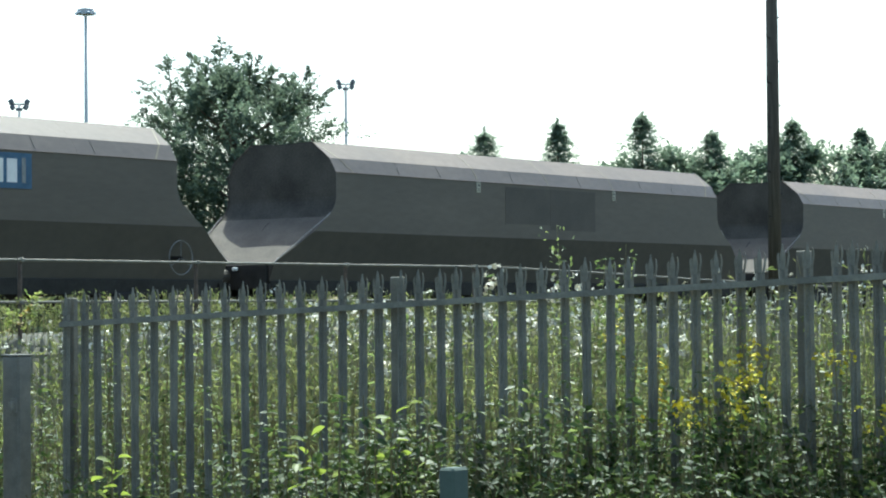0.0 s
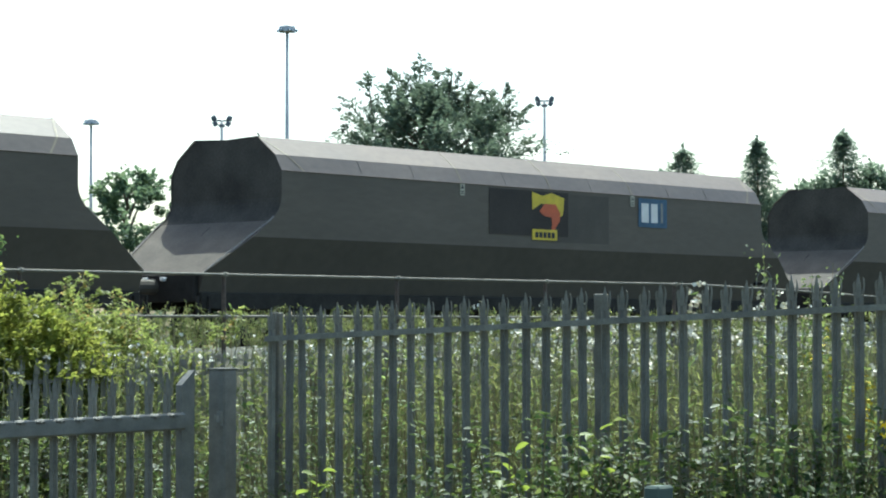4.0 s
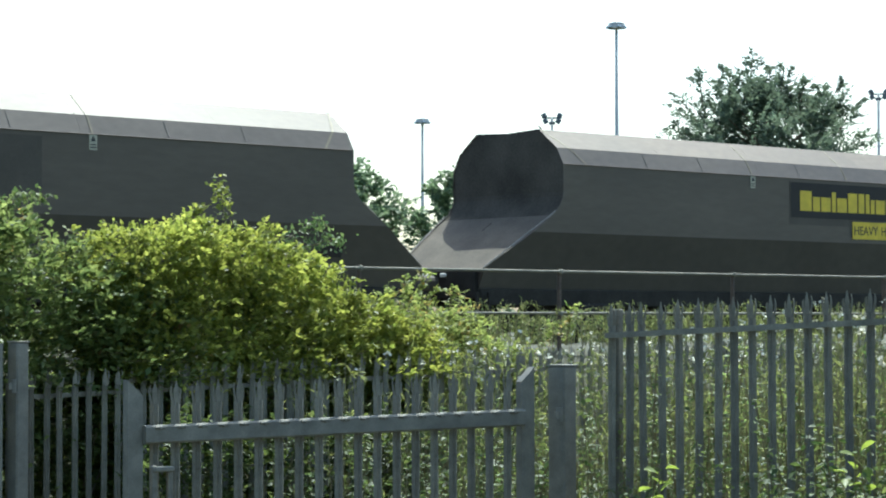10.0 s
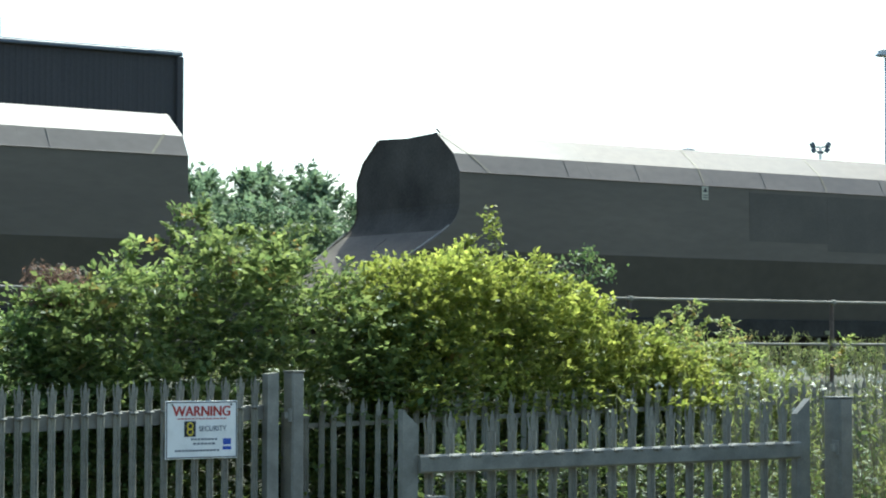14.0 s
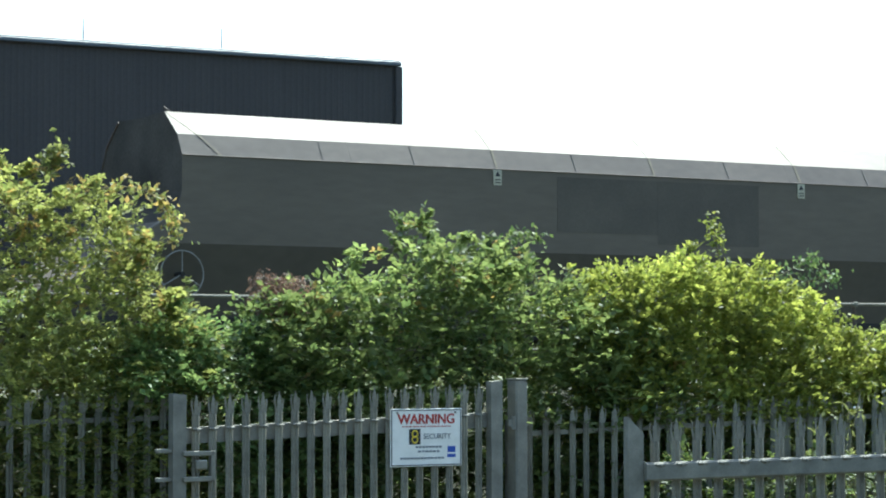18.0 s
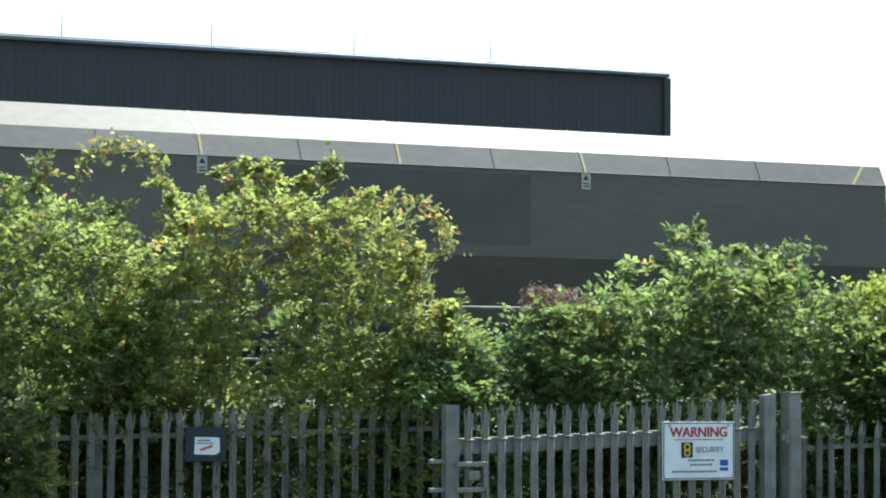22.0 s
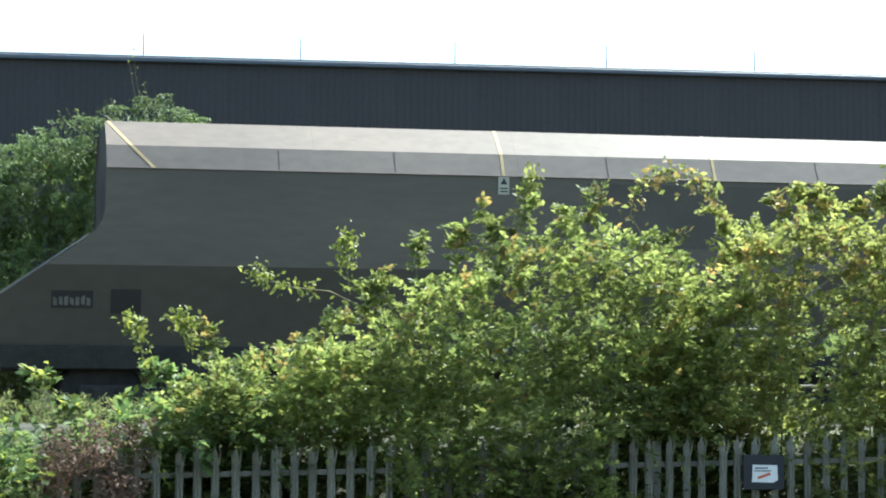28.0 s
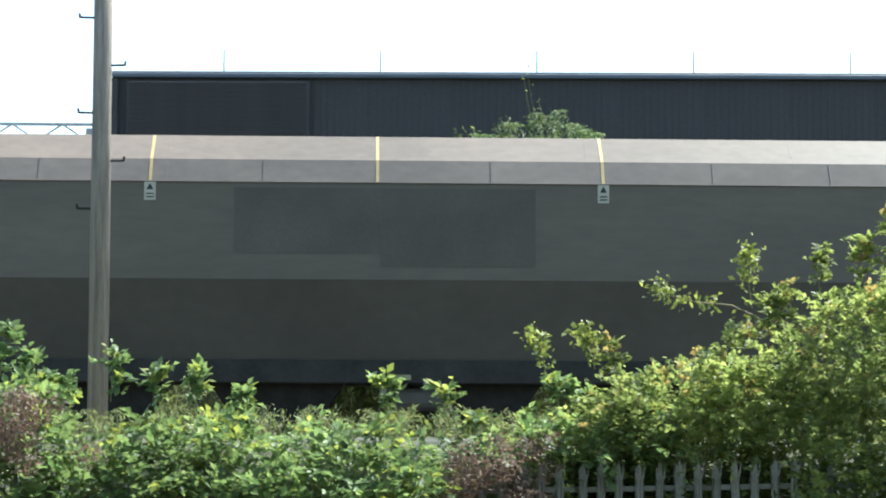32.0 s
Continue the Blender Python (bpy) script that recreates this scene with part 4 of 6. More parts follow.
G1 = palisade_gate("palisade_gate", (8.80, 12.70), (11.68, 12.22), EYE - 0.30, EYE - 0.25, 1.85, 0.15, 0.34, True, "galvanised steel palisade gate, closed, with a broad rail", 19, True)
part("gate_latch", Geo().box((0.16, -0.09, 1.85 - 0.55), (0.13, 0.07, 0.03), ch=0.006).box((0.11, -0.06, 1.85 - 0.68), (0.035, 0.05, 0.3), ch=0.006).box((0.22, -0.06, 1.85 - 0.66), (0.03, 0.04, 0.24), ch=0.006), M_GALV, G1, "steel latch and bolt")
G2 = palisade_gate("palisade_gate", (7.17, 15.92), (9.88, 16.10), EYE - 0.17, EYE - 0.09, 2.0, 0.135, 0.30, False, "galvanised palisade gate with a warning sign", 19, False)
lk = Geo()
for h in (0.60, 0.42):
    lk.box((0.14, -0.05, 2.0 - h), (0.24, 0.03, 0.035), ch=0.005)
lk.box((0.25, -0.05, 2.0 - 0.51), (0.035, 0.03, 0.215), ch=0.005).box((-0.10, 0.0, 2.0 - 0.40), (0.14, 0.03, 0.03), ch=0.004).box((-0.10, 0.0, 2.0 - 0.60), (0.14, 0.03, 0.03), ch=0.004).box((0.16, -0.05, 2.0 - 0.5), (0.09, 0.04, 0.07), ch=0.01)
part("gate_lock_frame", lk, M_GALV, G2, "square steel lock surround")


def gate_post(x, y, zt, wdt, label):
    z = ground_z(x, y)
    ang = 8
    p = thing("gate_post", pose(x, y, z, 0, 0, ang), label, "gate post", "gate posts")
    part("shaft", Geo().box((0, 0, (zt - z) / 2 - 0.05), (wdt, wdt, zt - z + 0.1), ch=0.012), M_GALV, p)
    part("cap", Geo().box((0, 0, zt - z + 0.004), (wdt + 0.008, wdt + 0.008, 0.012), ch=0.003), M_GALV, p)
    for h in (0.28, 1.2):
        part("hinge", Geo().tube((-wdt / 2 - 0.02, -wdt / 3, zt - z - h), (-wdt / 2 - 0.02, -wdt / 3, zt - z - h - 0.10), 0.022, n=10).box((-wdt / 2 - 0.035, -wdt / 3, zt - z - h - 0.05), (0.07, 0.02, 0.05)), M_GALV, p)


gate_post(11.905, 12.09, EYE - 0.245, 0.142, "square galvanised gate post with a flat cap")
gate_post(10.10, 16.12, EYE - 0.085, 0.118, "square galvanised gate post beside the warning gate")

# marker stub among the weeds
st = thing("marker_post", pose(9.75, 6.95, ground_z(9.75, 6.95)), "short dull green plastic marker post among weeds", "marker post")
part("shaft", Geo().box((0, 0, 0.4), (0.13, 0.09, EYE - 0.86 - ground_z(9.75, 6.95) + 0.4), ch=0.012), M_CRAFT, st)


# ---- signs ----
def warning_sign():
    a, b = Vector((7.17, 15.92)), Vector((9.88, 16.10))
    ang = math.atan2(b.y - a.y, b.x - a.x)
    u = 2.07
    c = a + (b - a).normalized() * u
    W_, H_ = 0.64, 0.43
    s = thing("warning_sign", pose(c.x, c.y - 0.035, EYE - 0.298 - H_, 0, 0, math.degrees(ang)), "white warning sign with red heading on the gate", "sign")
    part("board", Geo().box((0, 0, H_ / 2), (W_, 0.006, H_), ch=0.002), M_WHITE, s)
    g = Geo()
    for x, z, w_, h_ in ((0, 0.011, W_ - 0.014, 0.007), (0, H_ - 0.011, W_ - 0.014, 0.007), (-W_ / 2 + 0.011, H_ / 2, 0.007, H_ - 0.03), (W_ / 2 - 0.011, H_ / 2, 0.007, H_ - 0.03)):
        g.box((x, -0.0045, z), (w_, 0.002, h_))
    part("border_line", g, M_BLACK, s)
    text_part("WARNING", 0.105, -0.002, -0.005, 0.318, M_RED, s, "red heading")
    text_part("WARNING", 0.105, 0.003, -0.0062, 0.318, M_RED, s, "red heading")
    text_part("SECURITY", 0.056, 0.095, -0.005, 0.205, M_GREYPRINT, s)
    g = Geo()
    for k in range(14):
        g.box((-0.205 + 0.0315 * k, -0.0045, 0.297), (0.023, 0.002, 0.008))
    part("red_print_bars", g, M_RED, s, "small red print")
    lg = part("logo_square", Geo().box((-0.105, -0.0045, 0.222), (0.10, 0.003, 0.115)), M_BLACK, s, "black square company mark")
    part("logo_curve", Geo().ring((-0.105, -0.007, 0.243), (0, 1, 0), 0.024, 0.006, 14, 4).ring((-0.105, -0.007, 0.200), (0, 1, 0), 0.024, 0.006, 14, 4), M_LOGO_Y, lg)
    for z, w_, x in ((0.145, 0.24, 0.02), (0.112, 0.20, 0.02), (0.062, 0.40, -0.04)):
        g = Geo()
        n = int(w_ / 0.03)
        for k in range(n):
            g.box((x - w_ / 2 + (k + 0.5) * w_ / n, -0.0045, z), (w_ / n * 0.75, 0.002, 0.014))
        part("print_bars", g, M_GREYPRINT, s)
    part("badge", Geo().box((0.225, -0.0045, 0.125), (0.07, 0.003, 0.045)).box((0.225, -0.0045, 0.077), (0.075, 0.003, 0.025)), M_BLUE, s, "small blue badge shapes")
    for x in (-0.26, 0.26):
        part("bolt", Geo().tube((x, -0.002, 0.40), (x, -0.010, 0.40), 0.008, n=8), M_GALV, s)


warning_sign()
nb = thing("notice_board", pose(5.76, 17.10, EYE - 0.60), "small black board with a torn white notice on the fence", "notice")
part("board", Geo().box((0, 0, 0.125), (0.31, 0.014, 0.25), ch=0.004), M_BLACK, nb)
q = [(-0.09, -0.011, 0.055), (0.07, -0.011, 0.05), (0.105, -0.011, 0.07), (0.10, -0.011, 0.175), (-0.085, -0.011, 0.18)]
pp = part("paper", Geo().plate(q, (0, -1, 0), 0.002), M_WHITE, nb, "creased white paper notice")
part("print_bars", Geo().box((-0.02, -0.013, 0.155), (0.10, 0.002, 0.01)).box((-0.01, -0.013, 0.135), (0.13, 0.002, 0.008)), M_GREYPRINT, pp)
part("print_mark", Geo().box((0.0, -0.013, 0.10), (0.10, 0.002, 0.018), Matrix.Rotation(radians(-18), 3, "Y")), M_LOGO_R, pp)


# ---- vegetation ----
def outline(pairs, x):
    return float(np.interp(x, [p[0] for p in pairs], [p[1] for p in pairs]))


FENCE_TOP = EYE - 0.30


def bush(name, pairs, y0, y1, leafmat, label, category, size=0.05, density=1.0, seed=1, low=None, extra=None, sprigs=(), behind=(), front=None, tufts=0, deep=0.7, gap=0.35, leaves=13, twig=(0.14, 0.30), up=0.6, lean=0.75):
    """A shrub under the skyline pairs (x, height over the eye) between y0 and y1, made of leafy sprays on twigs with gaps between.
    deep: thickness of the leafy layer; gap: share of holes; sprigs: base x, base z, lean x, length; behind: (x0, x1, y, z), nothing below z stands nearer than y there; front: (x0, x1, y, share), hangs over the fence there; lean: how far the front leans back."""
    rng = np.random.default_rng(seed)
    xa, xb = pairs[0][0], pairs[-1][0]
    cx, cy = (xa + xb) / 2, (y0 + y1) / 2
    gz = ground_z(cx, cy)
    org = np.array([cx, cy, gz - 0.05])
    th = thing(name, pose(*org), label, category, "thicket along the fence")
    px_, pz_ = [p[0] for p in pairs], [p[1] for p in pairs]
    xs_ = np.arange(xa, xb, 0.05)
    area = float(np.sum(np.maximum(0.2, np.interp(xs_, px_, pz_) + EYE - (gz if low is None else low)))) * 0.05
    mean = (twig[0] + twig[1]) / 2
    count = int(area * 6.0 * density / (leaves * size * size * 0.30))
    base, way = [], []
    while len(base) < count:
        x = rng.uniform(xa, xb)
        lo = ground_z(x, cy) if low is None else low
        top = EYE + float(np.interp(x, px_, pz_)) + 0.05 * math.sin(9.1 * x + seed) + 0.04 * math.sin(23 * x + 2 * seed)
        if top - lo < 0.15:
            continue
        f = rng.random() ** 0.85
        z = lo + (top - mean * 0.7 - lo) * f
        foot = max(lo, FENCE_TOP - 0.1) if low is None else lo
        h = min(1, max(0, (z - foot) / max(0.3, top - foot)))
        near = y0 + (y1 - y0 - deep) * lean * h
        y = near + deep * rng.random() ** 1.3
        if noise.noise(Vector((x * 2.3, y * 1.6, z * 2.3 + seed))) + 0.5 * noise.noise(Vector((x * 5.1, y * 4, z * 5.1 - seed))) < -0.62 + gap * (0.45 + 0.65 * h) + rng.normal() * 0.12 and f < 0.93:
            continue
        for b0, b1, by_, bz in behind:
            if b0 < x < b1 and z < bz + 0.06:
                y = max(y, by_ + 0.22 + 0.4 * rng.random())
        if front and front[0] < x < front[1] and z < FENCE_TOP + 0.2 and rng.random() < front[3]:
            y = front[2] + 0.35 * rng.random()
        base.append((x, y, z))
        edge = (x - cx) / max(0.3, (xb - xa) / 2)
        way.append((rng.normal(edge * 0.35, 0.6), rng.normal(-0.45, 0.5), up * (0.5 + 0.9 * h) + rng.normal(0, 0.45)))
    st = Geo()
    for x, zb, lx, ln in list(sprigs) + [(rng.uniform(xa + 0.15, xb - 0.15), None, rng.normal(0, 0.12), rng.uniform(0.14, 0.42)) for _ in range(int(tufts * (xb - xa)))]:
        # shoots that stand out over the crest, leafy towards the end
        z = (EYE + float(np.interp(x, px_, pz_)) - 0.10) if zb is None else EYE + zb
        y = y0 + (y1 - y0) * rng.uniform(0.4, 0.7)
        p = [np.array([x + lx * t ** 1.5, y - 0.06 * t, z + ln * (t - 0.18 * t ** 3)]) for t in np.linspace(0, 1, 6)]
        st.path(p, 0.006, 0.002, 4)
        for k in range(1, 6):
            for _ in range(2 if k < 3 else 3):
                base.append(tuple(p[k] - np.array([0, 0, 0.03])))
                way.append((rng.normal(0, 0.7), rng.normal(-0.2, 0.5), 0.5 + rng.normal(0, 0.3)))
    base, way = np.array(base), np.array(way)
    length = rng.uniform(twig[0], twig[1], len(base))
    length[count:] *= 0.5
    pos, nrm, tip, end = spray_leaves(base, way, length, leaves, size, rng)
    for a, b in zip(base[::3], end[::3]):
        st.tube(a, b, 0.0035, 0.0015, 3, False)
    if extra:
        m2, share = extra
        foot = gz if low is None else low
        rel = np.clip((base[:, 2] - foot) / np.maximum(0.3, EYE + np.interp(base[:, 0], px_, pz_) - foot), 0, 1)
        pick = np.repeat(rng.random(len(base)) < share * 4 * rel ** 3, leaves) & (rng.random(len(pos)) < 0.6)
        part("second_foliage", leaf_mesh("second_foliage", pos[pick] - org, nrm[pick], size, m2, rng, along=tip[pick]), m2, th)
        pos, nrm, tip = pos[~pick], nrm[~pick], tip[~pick]
    part("foliage", leaf_mesh("foliage", pos - org, nrm, size, leafmat, rng, along=tip), leafmat, th)
    for k in range(int((xb - xa) * 3) + 2):
        # arching limbs inside the leaves
        x, y = rng.uniform(xa + 0.1, xb - 0.1), cy + rng.uniform(-0.2, 0.25)
        z0 = ground_z(x, y) - 0.05 if low is None else low - 0.1
        z1 = z0 + (EYE + float(np.interp(x, px_, pz_)) - z0) * rng.uniform(0.6, 0.9)
        lean = rng.normal(0, 0.28)
        p = [(x + lean * t * t + 0.05 * math.sin(k + 5 * t), y - 0.25 * t * t, z0 + (z1 - z0) * t) for t in np.linspace(0, 1, 6)]
        sg = Geo().path([(a - org[0], b - org[1], c - org[2]) for a, b, c in p], 0.011, 0.004, 5)
        part("stem", sg, M_TWIG if k % 4 == 0 else M_STEM, th)
    st.v = [(a - org[0], b - org[1], c - org[2]) for a, b, c in st.v]
    tagged(part("twig_tangle", st, M_STEM, th), kind="stuff")
    return th


F_ = FENCE_TOP
bush("bramble_bush", [(-7.5, 0.25), (-5, 0.38), (-3.0, 0.38), (-2.5, 0.38), (-2.15, 0.30), (-2.0, 0.16), (-1.9, -0.08), (-1.68, -0.06), (-1.45, 0.08), (-1.0, 0.08), (-0.6, 0.05), (-0.37, -0.01), (0.1, 0.06), (0.35, -0.06), (0.6, -0.08), (0.95, -0.03), (1.24, 0.06), (1.55, 0.1), (2.2, 0.2)], 16.75, 18.4, L_BRAMBLE,
     "low sprawling bramble with pale green leaves over the fence", "bush", 0.072, seed=3, tufts=1.6, extra=(L_LIME, 0.08), behind=[(0.55, 9.0, 17.25, F_ - 0.02)], deep=0.9, gap=0.25, leaves=9, up=0.5,
     sprigs=[(-1.73, 0.1, 0.03, 0.42), (-1.45, 0.1, 0.03, 0.3), (-1.17, 0.1, 0.05, 0.28), (0.19, 0.05, 0.0, 0.3), (0.7, 0.0, -0.1, 0.3), (1.5, 0.05, -0.06, 0.3)])
bush("leafy_shrub", [(1.55, 0.1), (1.8, 0.32), (2.0, 0.43), (2.4, 0.46), (2.65, 0.48), (2.9, 0.64), (3.18, 0.84), (3.4, 1.02), (3.63, 1.06), (3.84, 1.16), (4.06, 1.28), (4.23, 1.34), (4.5, 1.36), (4.75, 1.30), (4.96, 1.24), (5.14, 1.10), (5.32, 1.08), (5.5, 0.8)], 17.0, 18.5, L_SHRUB,
     "tall sunlit yellow-green shrub growing through the fence", "bush", 0.050, density=0.95, seed=4, behind=[(0.6, 3.1, 17.3, F_), (4.55, 9.0, 17.3, F_ + 0.05)], tufts=4, extra=(L_AUTUMN, 0.035), front=(3.1, 4.6, 16.82, 0.5), deep=1.05, gap=0.38, lean=0.1, leaves=15,
     sprigs=[(1.85, 0.3, -0.08, 0.3), (3.36, 0.95, 0.0, 0.36), (4.15, 1.25, 0.05, 0.42), (3.9, 1.15, -0.1, 0.38), (4.62, 1.3, 0.04, 0.36), (2.95, 0.62, 0.02, 0.35)])
loose = bush("leafy_shrub", [(5.05, 0.6), (5.3, 0.85), (5.45, 0.86), (5.59, 1.04), (5.72, 1.34), (5.94, 1.46), (6.17, 1.52), (6.39, 1.48), (6.53, 1.34), (6.76, 1.46), (6.95, 1.54), (7.13, 1.48), (7.27, 1.26), (7.4, 1.26), (7.55, 1.08), (7.68, 0.86), (7.85, 0.55), (8.1, 0.2)], 17.1, 18.5, L_ASH,
     "tall loose shrub with yellowish leaves behind the fence", "bush", 0.050, density=0.80, seed=5, behind=[(5.0, 9.0, 17.3, F_ + 0.1)], tufts=3, deep=0.8, gap=0.50, lean=0.15, front=(6.1, 7.9, 16.95, 0.22), leaves=15,
     sprigs=[(5.75, 1.3, -0.12, 0.25), (6.92, 1.45, 0.08, 0.26), (6.2, 1.45, 0.1, 0.25)], extra=(L_AUTUMN, 0.07))
for pts in ([(5.55, 0.35), (5.75, 0.85), (6.05, 1.12), (6.35, 1.2)], [(5.9, 0.3), (6.15, 0.75), (6.5, 0.98), (6.85, 1.0)], [(6.4, 0.2), (6.75, 0.6), (7.15, 0.8), (7.5, 0.72)],
            [(5.6, 0.5), (5.45, 0.85), (5.3, 1.05), (5.2, 1.1)], [(6.9, 0.5), (7.2, 0.9), (7.45, 0.98), (7.7, 0.85)], [(6.0, 1.35), (6.12, 1.2), (6.3, 0.95), (6.35, 0.7)]):
    o = loose.matrix_basis.translation
    part("branch", Geo().path([(x - o.x, 17.35 + 0.25 * z - o.y, EYE + z - o.z) for x, z in pts], 0.011, 0.004, 5), M_TWIG, loose, "bare grey-brown arching branch")
bush("bramble_bush", [(7.3, 0.42), (7.6, 0.48), (7.85, 0.5), (8.12, 0.48), (8.41, 0.38), (8.71, 0.30), (9.0, 0.1), (9.4, 0.0)], 16.75, 18.2, L_BRAMBLE, "low bramble bush behind the warning gate", "bush", 0.058, density=1.1, seed=6, behind=[(7.0, 7.95, 17.3, F_), (7.95, 9.6, 16.4, F_)], tufts=2, gap=0.28, leaves=9)
bush("bramble_bush", [(8.45, 0.5), (8.6, 0.74), (8.9, 0.74), (9.2, 0.78), (9.57, 0.86), (9.77, 1.02), (10.03, 1.08), (10.3, 1.0), (10.57, 0.96), (10.85, 0.84), (11.18, 0.78), (11.45, 0.66), (11.8, 0.5), (12.1, 0.3)], 16.5, 18.6, L_DEEP,
     "dense dark green bramble bush behind the gate", "bush", 0.070, density=1.1, seed=7, tufts=2, extra=(L_AUTUMN, 0.015), sprigs=[(9.3, 0.6, 0.05, 0.4), (9.85, 0.95, 0.05, 0.3), (10.5, 0.9, -0.05, 0.25)], behind=[(8.0, 15.5, 16.85, F_ - 0.2)], deep=0.9, gap=0.24, leaves=9, lean=0.35)
bush("bramble_bush", [(11.35, 0.5), (11.55, 0.8), (11.87, 0.93), (12.22, 0.95), (12.59, 0.98), (12.96, 0.95), (13.21, 0.90), (13.46, 0.82), (13.65, 0.72), (13.85, 0.62), (14.11, 0.45), (14.38, 0.28), (14.7, 0.18), (15.0, 0.1)], 16.5, 18.6, L_LIME,
     "rounded sunlit lime-green bramble bush behind the gate", "bush", 0.056, density=1.35, seed=8, tufts=0.5, up=0.75, behind=[(8.0, 15.5, 16.85, F_ - 0.2)], deep=0.9, gap=0.16, leaves=9, twig=(0.10, 0.22), lean=0.35)
bush("bramble_bush", [(14.5, 0.1), (14.9, 0.17), (15.2, 0.28), (15.55, 0.33), (15.9, 0.24), (16.2, 0.0), (16.5, -0.15)], 17.0, 18.2, L_SHRUB, "small sunlit olive-green bush with dry tips below the railing", "bush", 0.044, density=1.0, seed=9, tufts=2, extra=(L_AUTUMN, 0.06), gap=0.25, leaves=10, sprigs=[(15.6, 0.2, 0.1, 0.25), (16.0, 0.15, 0.1, 0.3), (17.3, -0.15, 0.05, 0.45), (17.1, -0.2, -0.05, 0.35)])

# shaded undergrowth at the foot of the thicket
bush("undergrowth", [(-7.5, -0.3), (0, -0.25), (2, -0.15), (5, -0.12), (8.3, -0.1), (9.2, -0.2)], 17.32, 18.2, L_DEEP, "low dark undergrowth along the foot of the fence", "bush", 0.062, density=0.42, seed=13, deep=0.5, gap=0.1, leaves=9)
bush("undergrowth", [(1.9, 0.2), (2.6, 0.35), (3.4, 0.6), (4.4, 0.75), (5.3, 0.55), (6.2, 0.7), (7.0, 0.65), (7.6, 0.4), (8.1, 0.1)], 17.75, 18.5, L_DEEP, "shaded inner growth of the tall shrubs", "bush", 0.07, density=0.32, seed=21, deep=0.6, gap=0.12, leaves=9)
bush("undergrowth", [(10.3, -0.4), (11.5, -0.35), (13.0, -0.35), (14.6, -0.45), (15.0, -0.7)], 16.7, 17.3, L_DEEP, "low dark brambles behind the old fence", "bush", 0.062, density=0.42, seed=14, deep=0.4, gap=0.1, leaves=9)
# The darker nettle leaf colour stands in for deep shade behind the gate.
bush("undergrowth", [(11.15, -0.65), (11.6, -0.55), (12.4, -0.60), (13.6, -0.60), (14.6, -0.6), (14.9, -0.8)], 15.9, 16.4, L_NETTLE, "low brambles before the old fence, deep shade put into their leaf colour", "bush", 0.056, density=0.3, seed=16, deep=0.35, gap=0.3, leaves=9)


def cane(pts, leafmat, label, seed, size=0.05, n=150, r=0.042, dry=0.0):
    """A long arching shoot with tufts of leaves, seen against the train."""
    rg = np.random.default_rng(seed)
    y = 17.75
    p = [Vector((x, y + 0.05 * math.sin(3 * x), EYE + z)) for x, z in pts]
    q = []
    for a, b in zip(p, p[1:]):
        q += [a + (b - a) * t for t in (0, 0.33, 0.67)]
    q.append(p[-1])
    o = p[0]
    th = thing("arching_shoot", pose(*o), label, "shoot", "shoots above the thicket")
    part("stem", Geo().path([a - o for a in q], 0.007, 0.0025, 5), M_STEM, th)
    ps, ns = [], []
    for _ in range(n):
        t = rg.beta(2.2, 1.2) * (len(q) - 1)
        i = min(int(t), len(q) - 2)
        c = q[i] + (q[i + 1] - q[i]) * (t - i) - o
        ps.append(np.array(c) + rg.normal(size=3) * r)
        ns.append(rg.normal(size=3) * 0.7 + np.array([0, -0.5, 0.6]))
    ps, ns = np.array(ps), np.array(ns)
    turned = rg.random(n) < dry
    part("leaves", leaf_mesh("leaves", ps[~turned], ns[~turned], size, leafmat, rg), leafmat, th)
    if dry:
        part("yellowed_leaves", leaf_mesh("yellowed_leaves", ps[turned], ns[turned], size, L_AUTUMN, rg), L_AUTUMN, th, "yellow-brown withering leaves")


for i, (pts, m) in enumerate((
        ([(5.15, 1.1), (4.96, 1.42), (5.0, 1.60), (5.13, 1.71), (5.3, 1.74), (5.48, 1.69), (5.6, 1.52)], L_ASH),
        ([(7.15, 1.1), (7.28, 1.38), (7.48, 1.42), (7.68, 1.39), (7.83, 1.30), (7.91, 1.16), (7.95, 1.02)], L_ASH),
        ([(2.95, 0.70), (2.7, 0.82), (2.45, 0.84), (2.2, 0.90), (2.12, 0.98)], L_LIME),
        ([(2.85, 0.8), (2.82, 1.0), (2.80, 1.16), (2.86, 1.24)], L_LIME),
        ([(13.3, 0.85), (13.28, 1.05), (13.25, 1.2), (13.2, 1.32)], L_LIME),
        ([(13.75, 0.7), (13.95, 0.85), (14.2, 0.98), (14.4, 0.98)], L_BRAMBLE),
        ([(13.9, 0.6), (14.15, 0.76), (14.4, 0.84), (14.62, 0.80)], L_BRAMBLE),
        ([(10.7, 0.8), (10.9, 1.0), (11.15, 1.12), (11.4, 1.12)], L_DEEP),
        ([(1.35, 0.3), (1.32, 0.5), (1.22, 0.6)], L_LIME),
        ([(1.7, 0.35), (1.68, 0.55), (1.58, 0.64)], L_LIME),
        ([(4.2, 1.4), (4.18, 1.58), (4.2, 1.72)], L_ASH),
        ([(6.9, 1.45), (6.92, 1.6), (6.98, 1.70)], L_ASH))):
    if i < 2:
        cane(pts, m, "slender arching shoot with yellowing leaves above the thicket", 300 + i, 0.056, 260, 0.05, 0.35)
    else:
        cane(pts, m, "slender arching leafy shoot above the thicket", 300 + i)

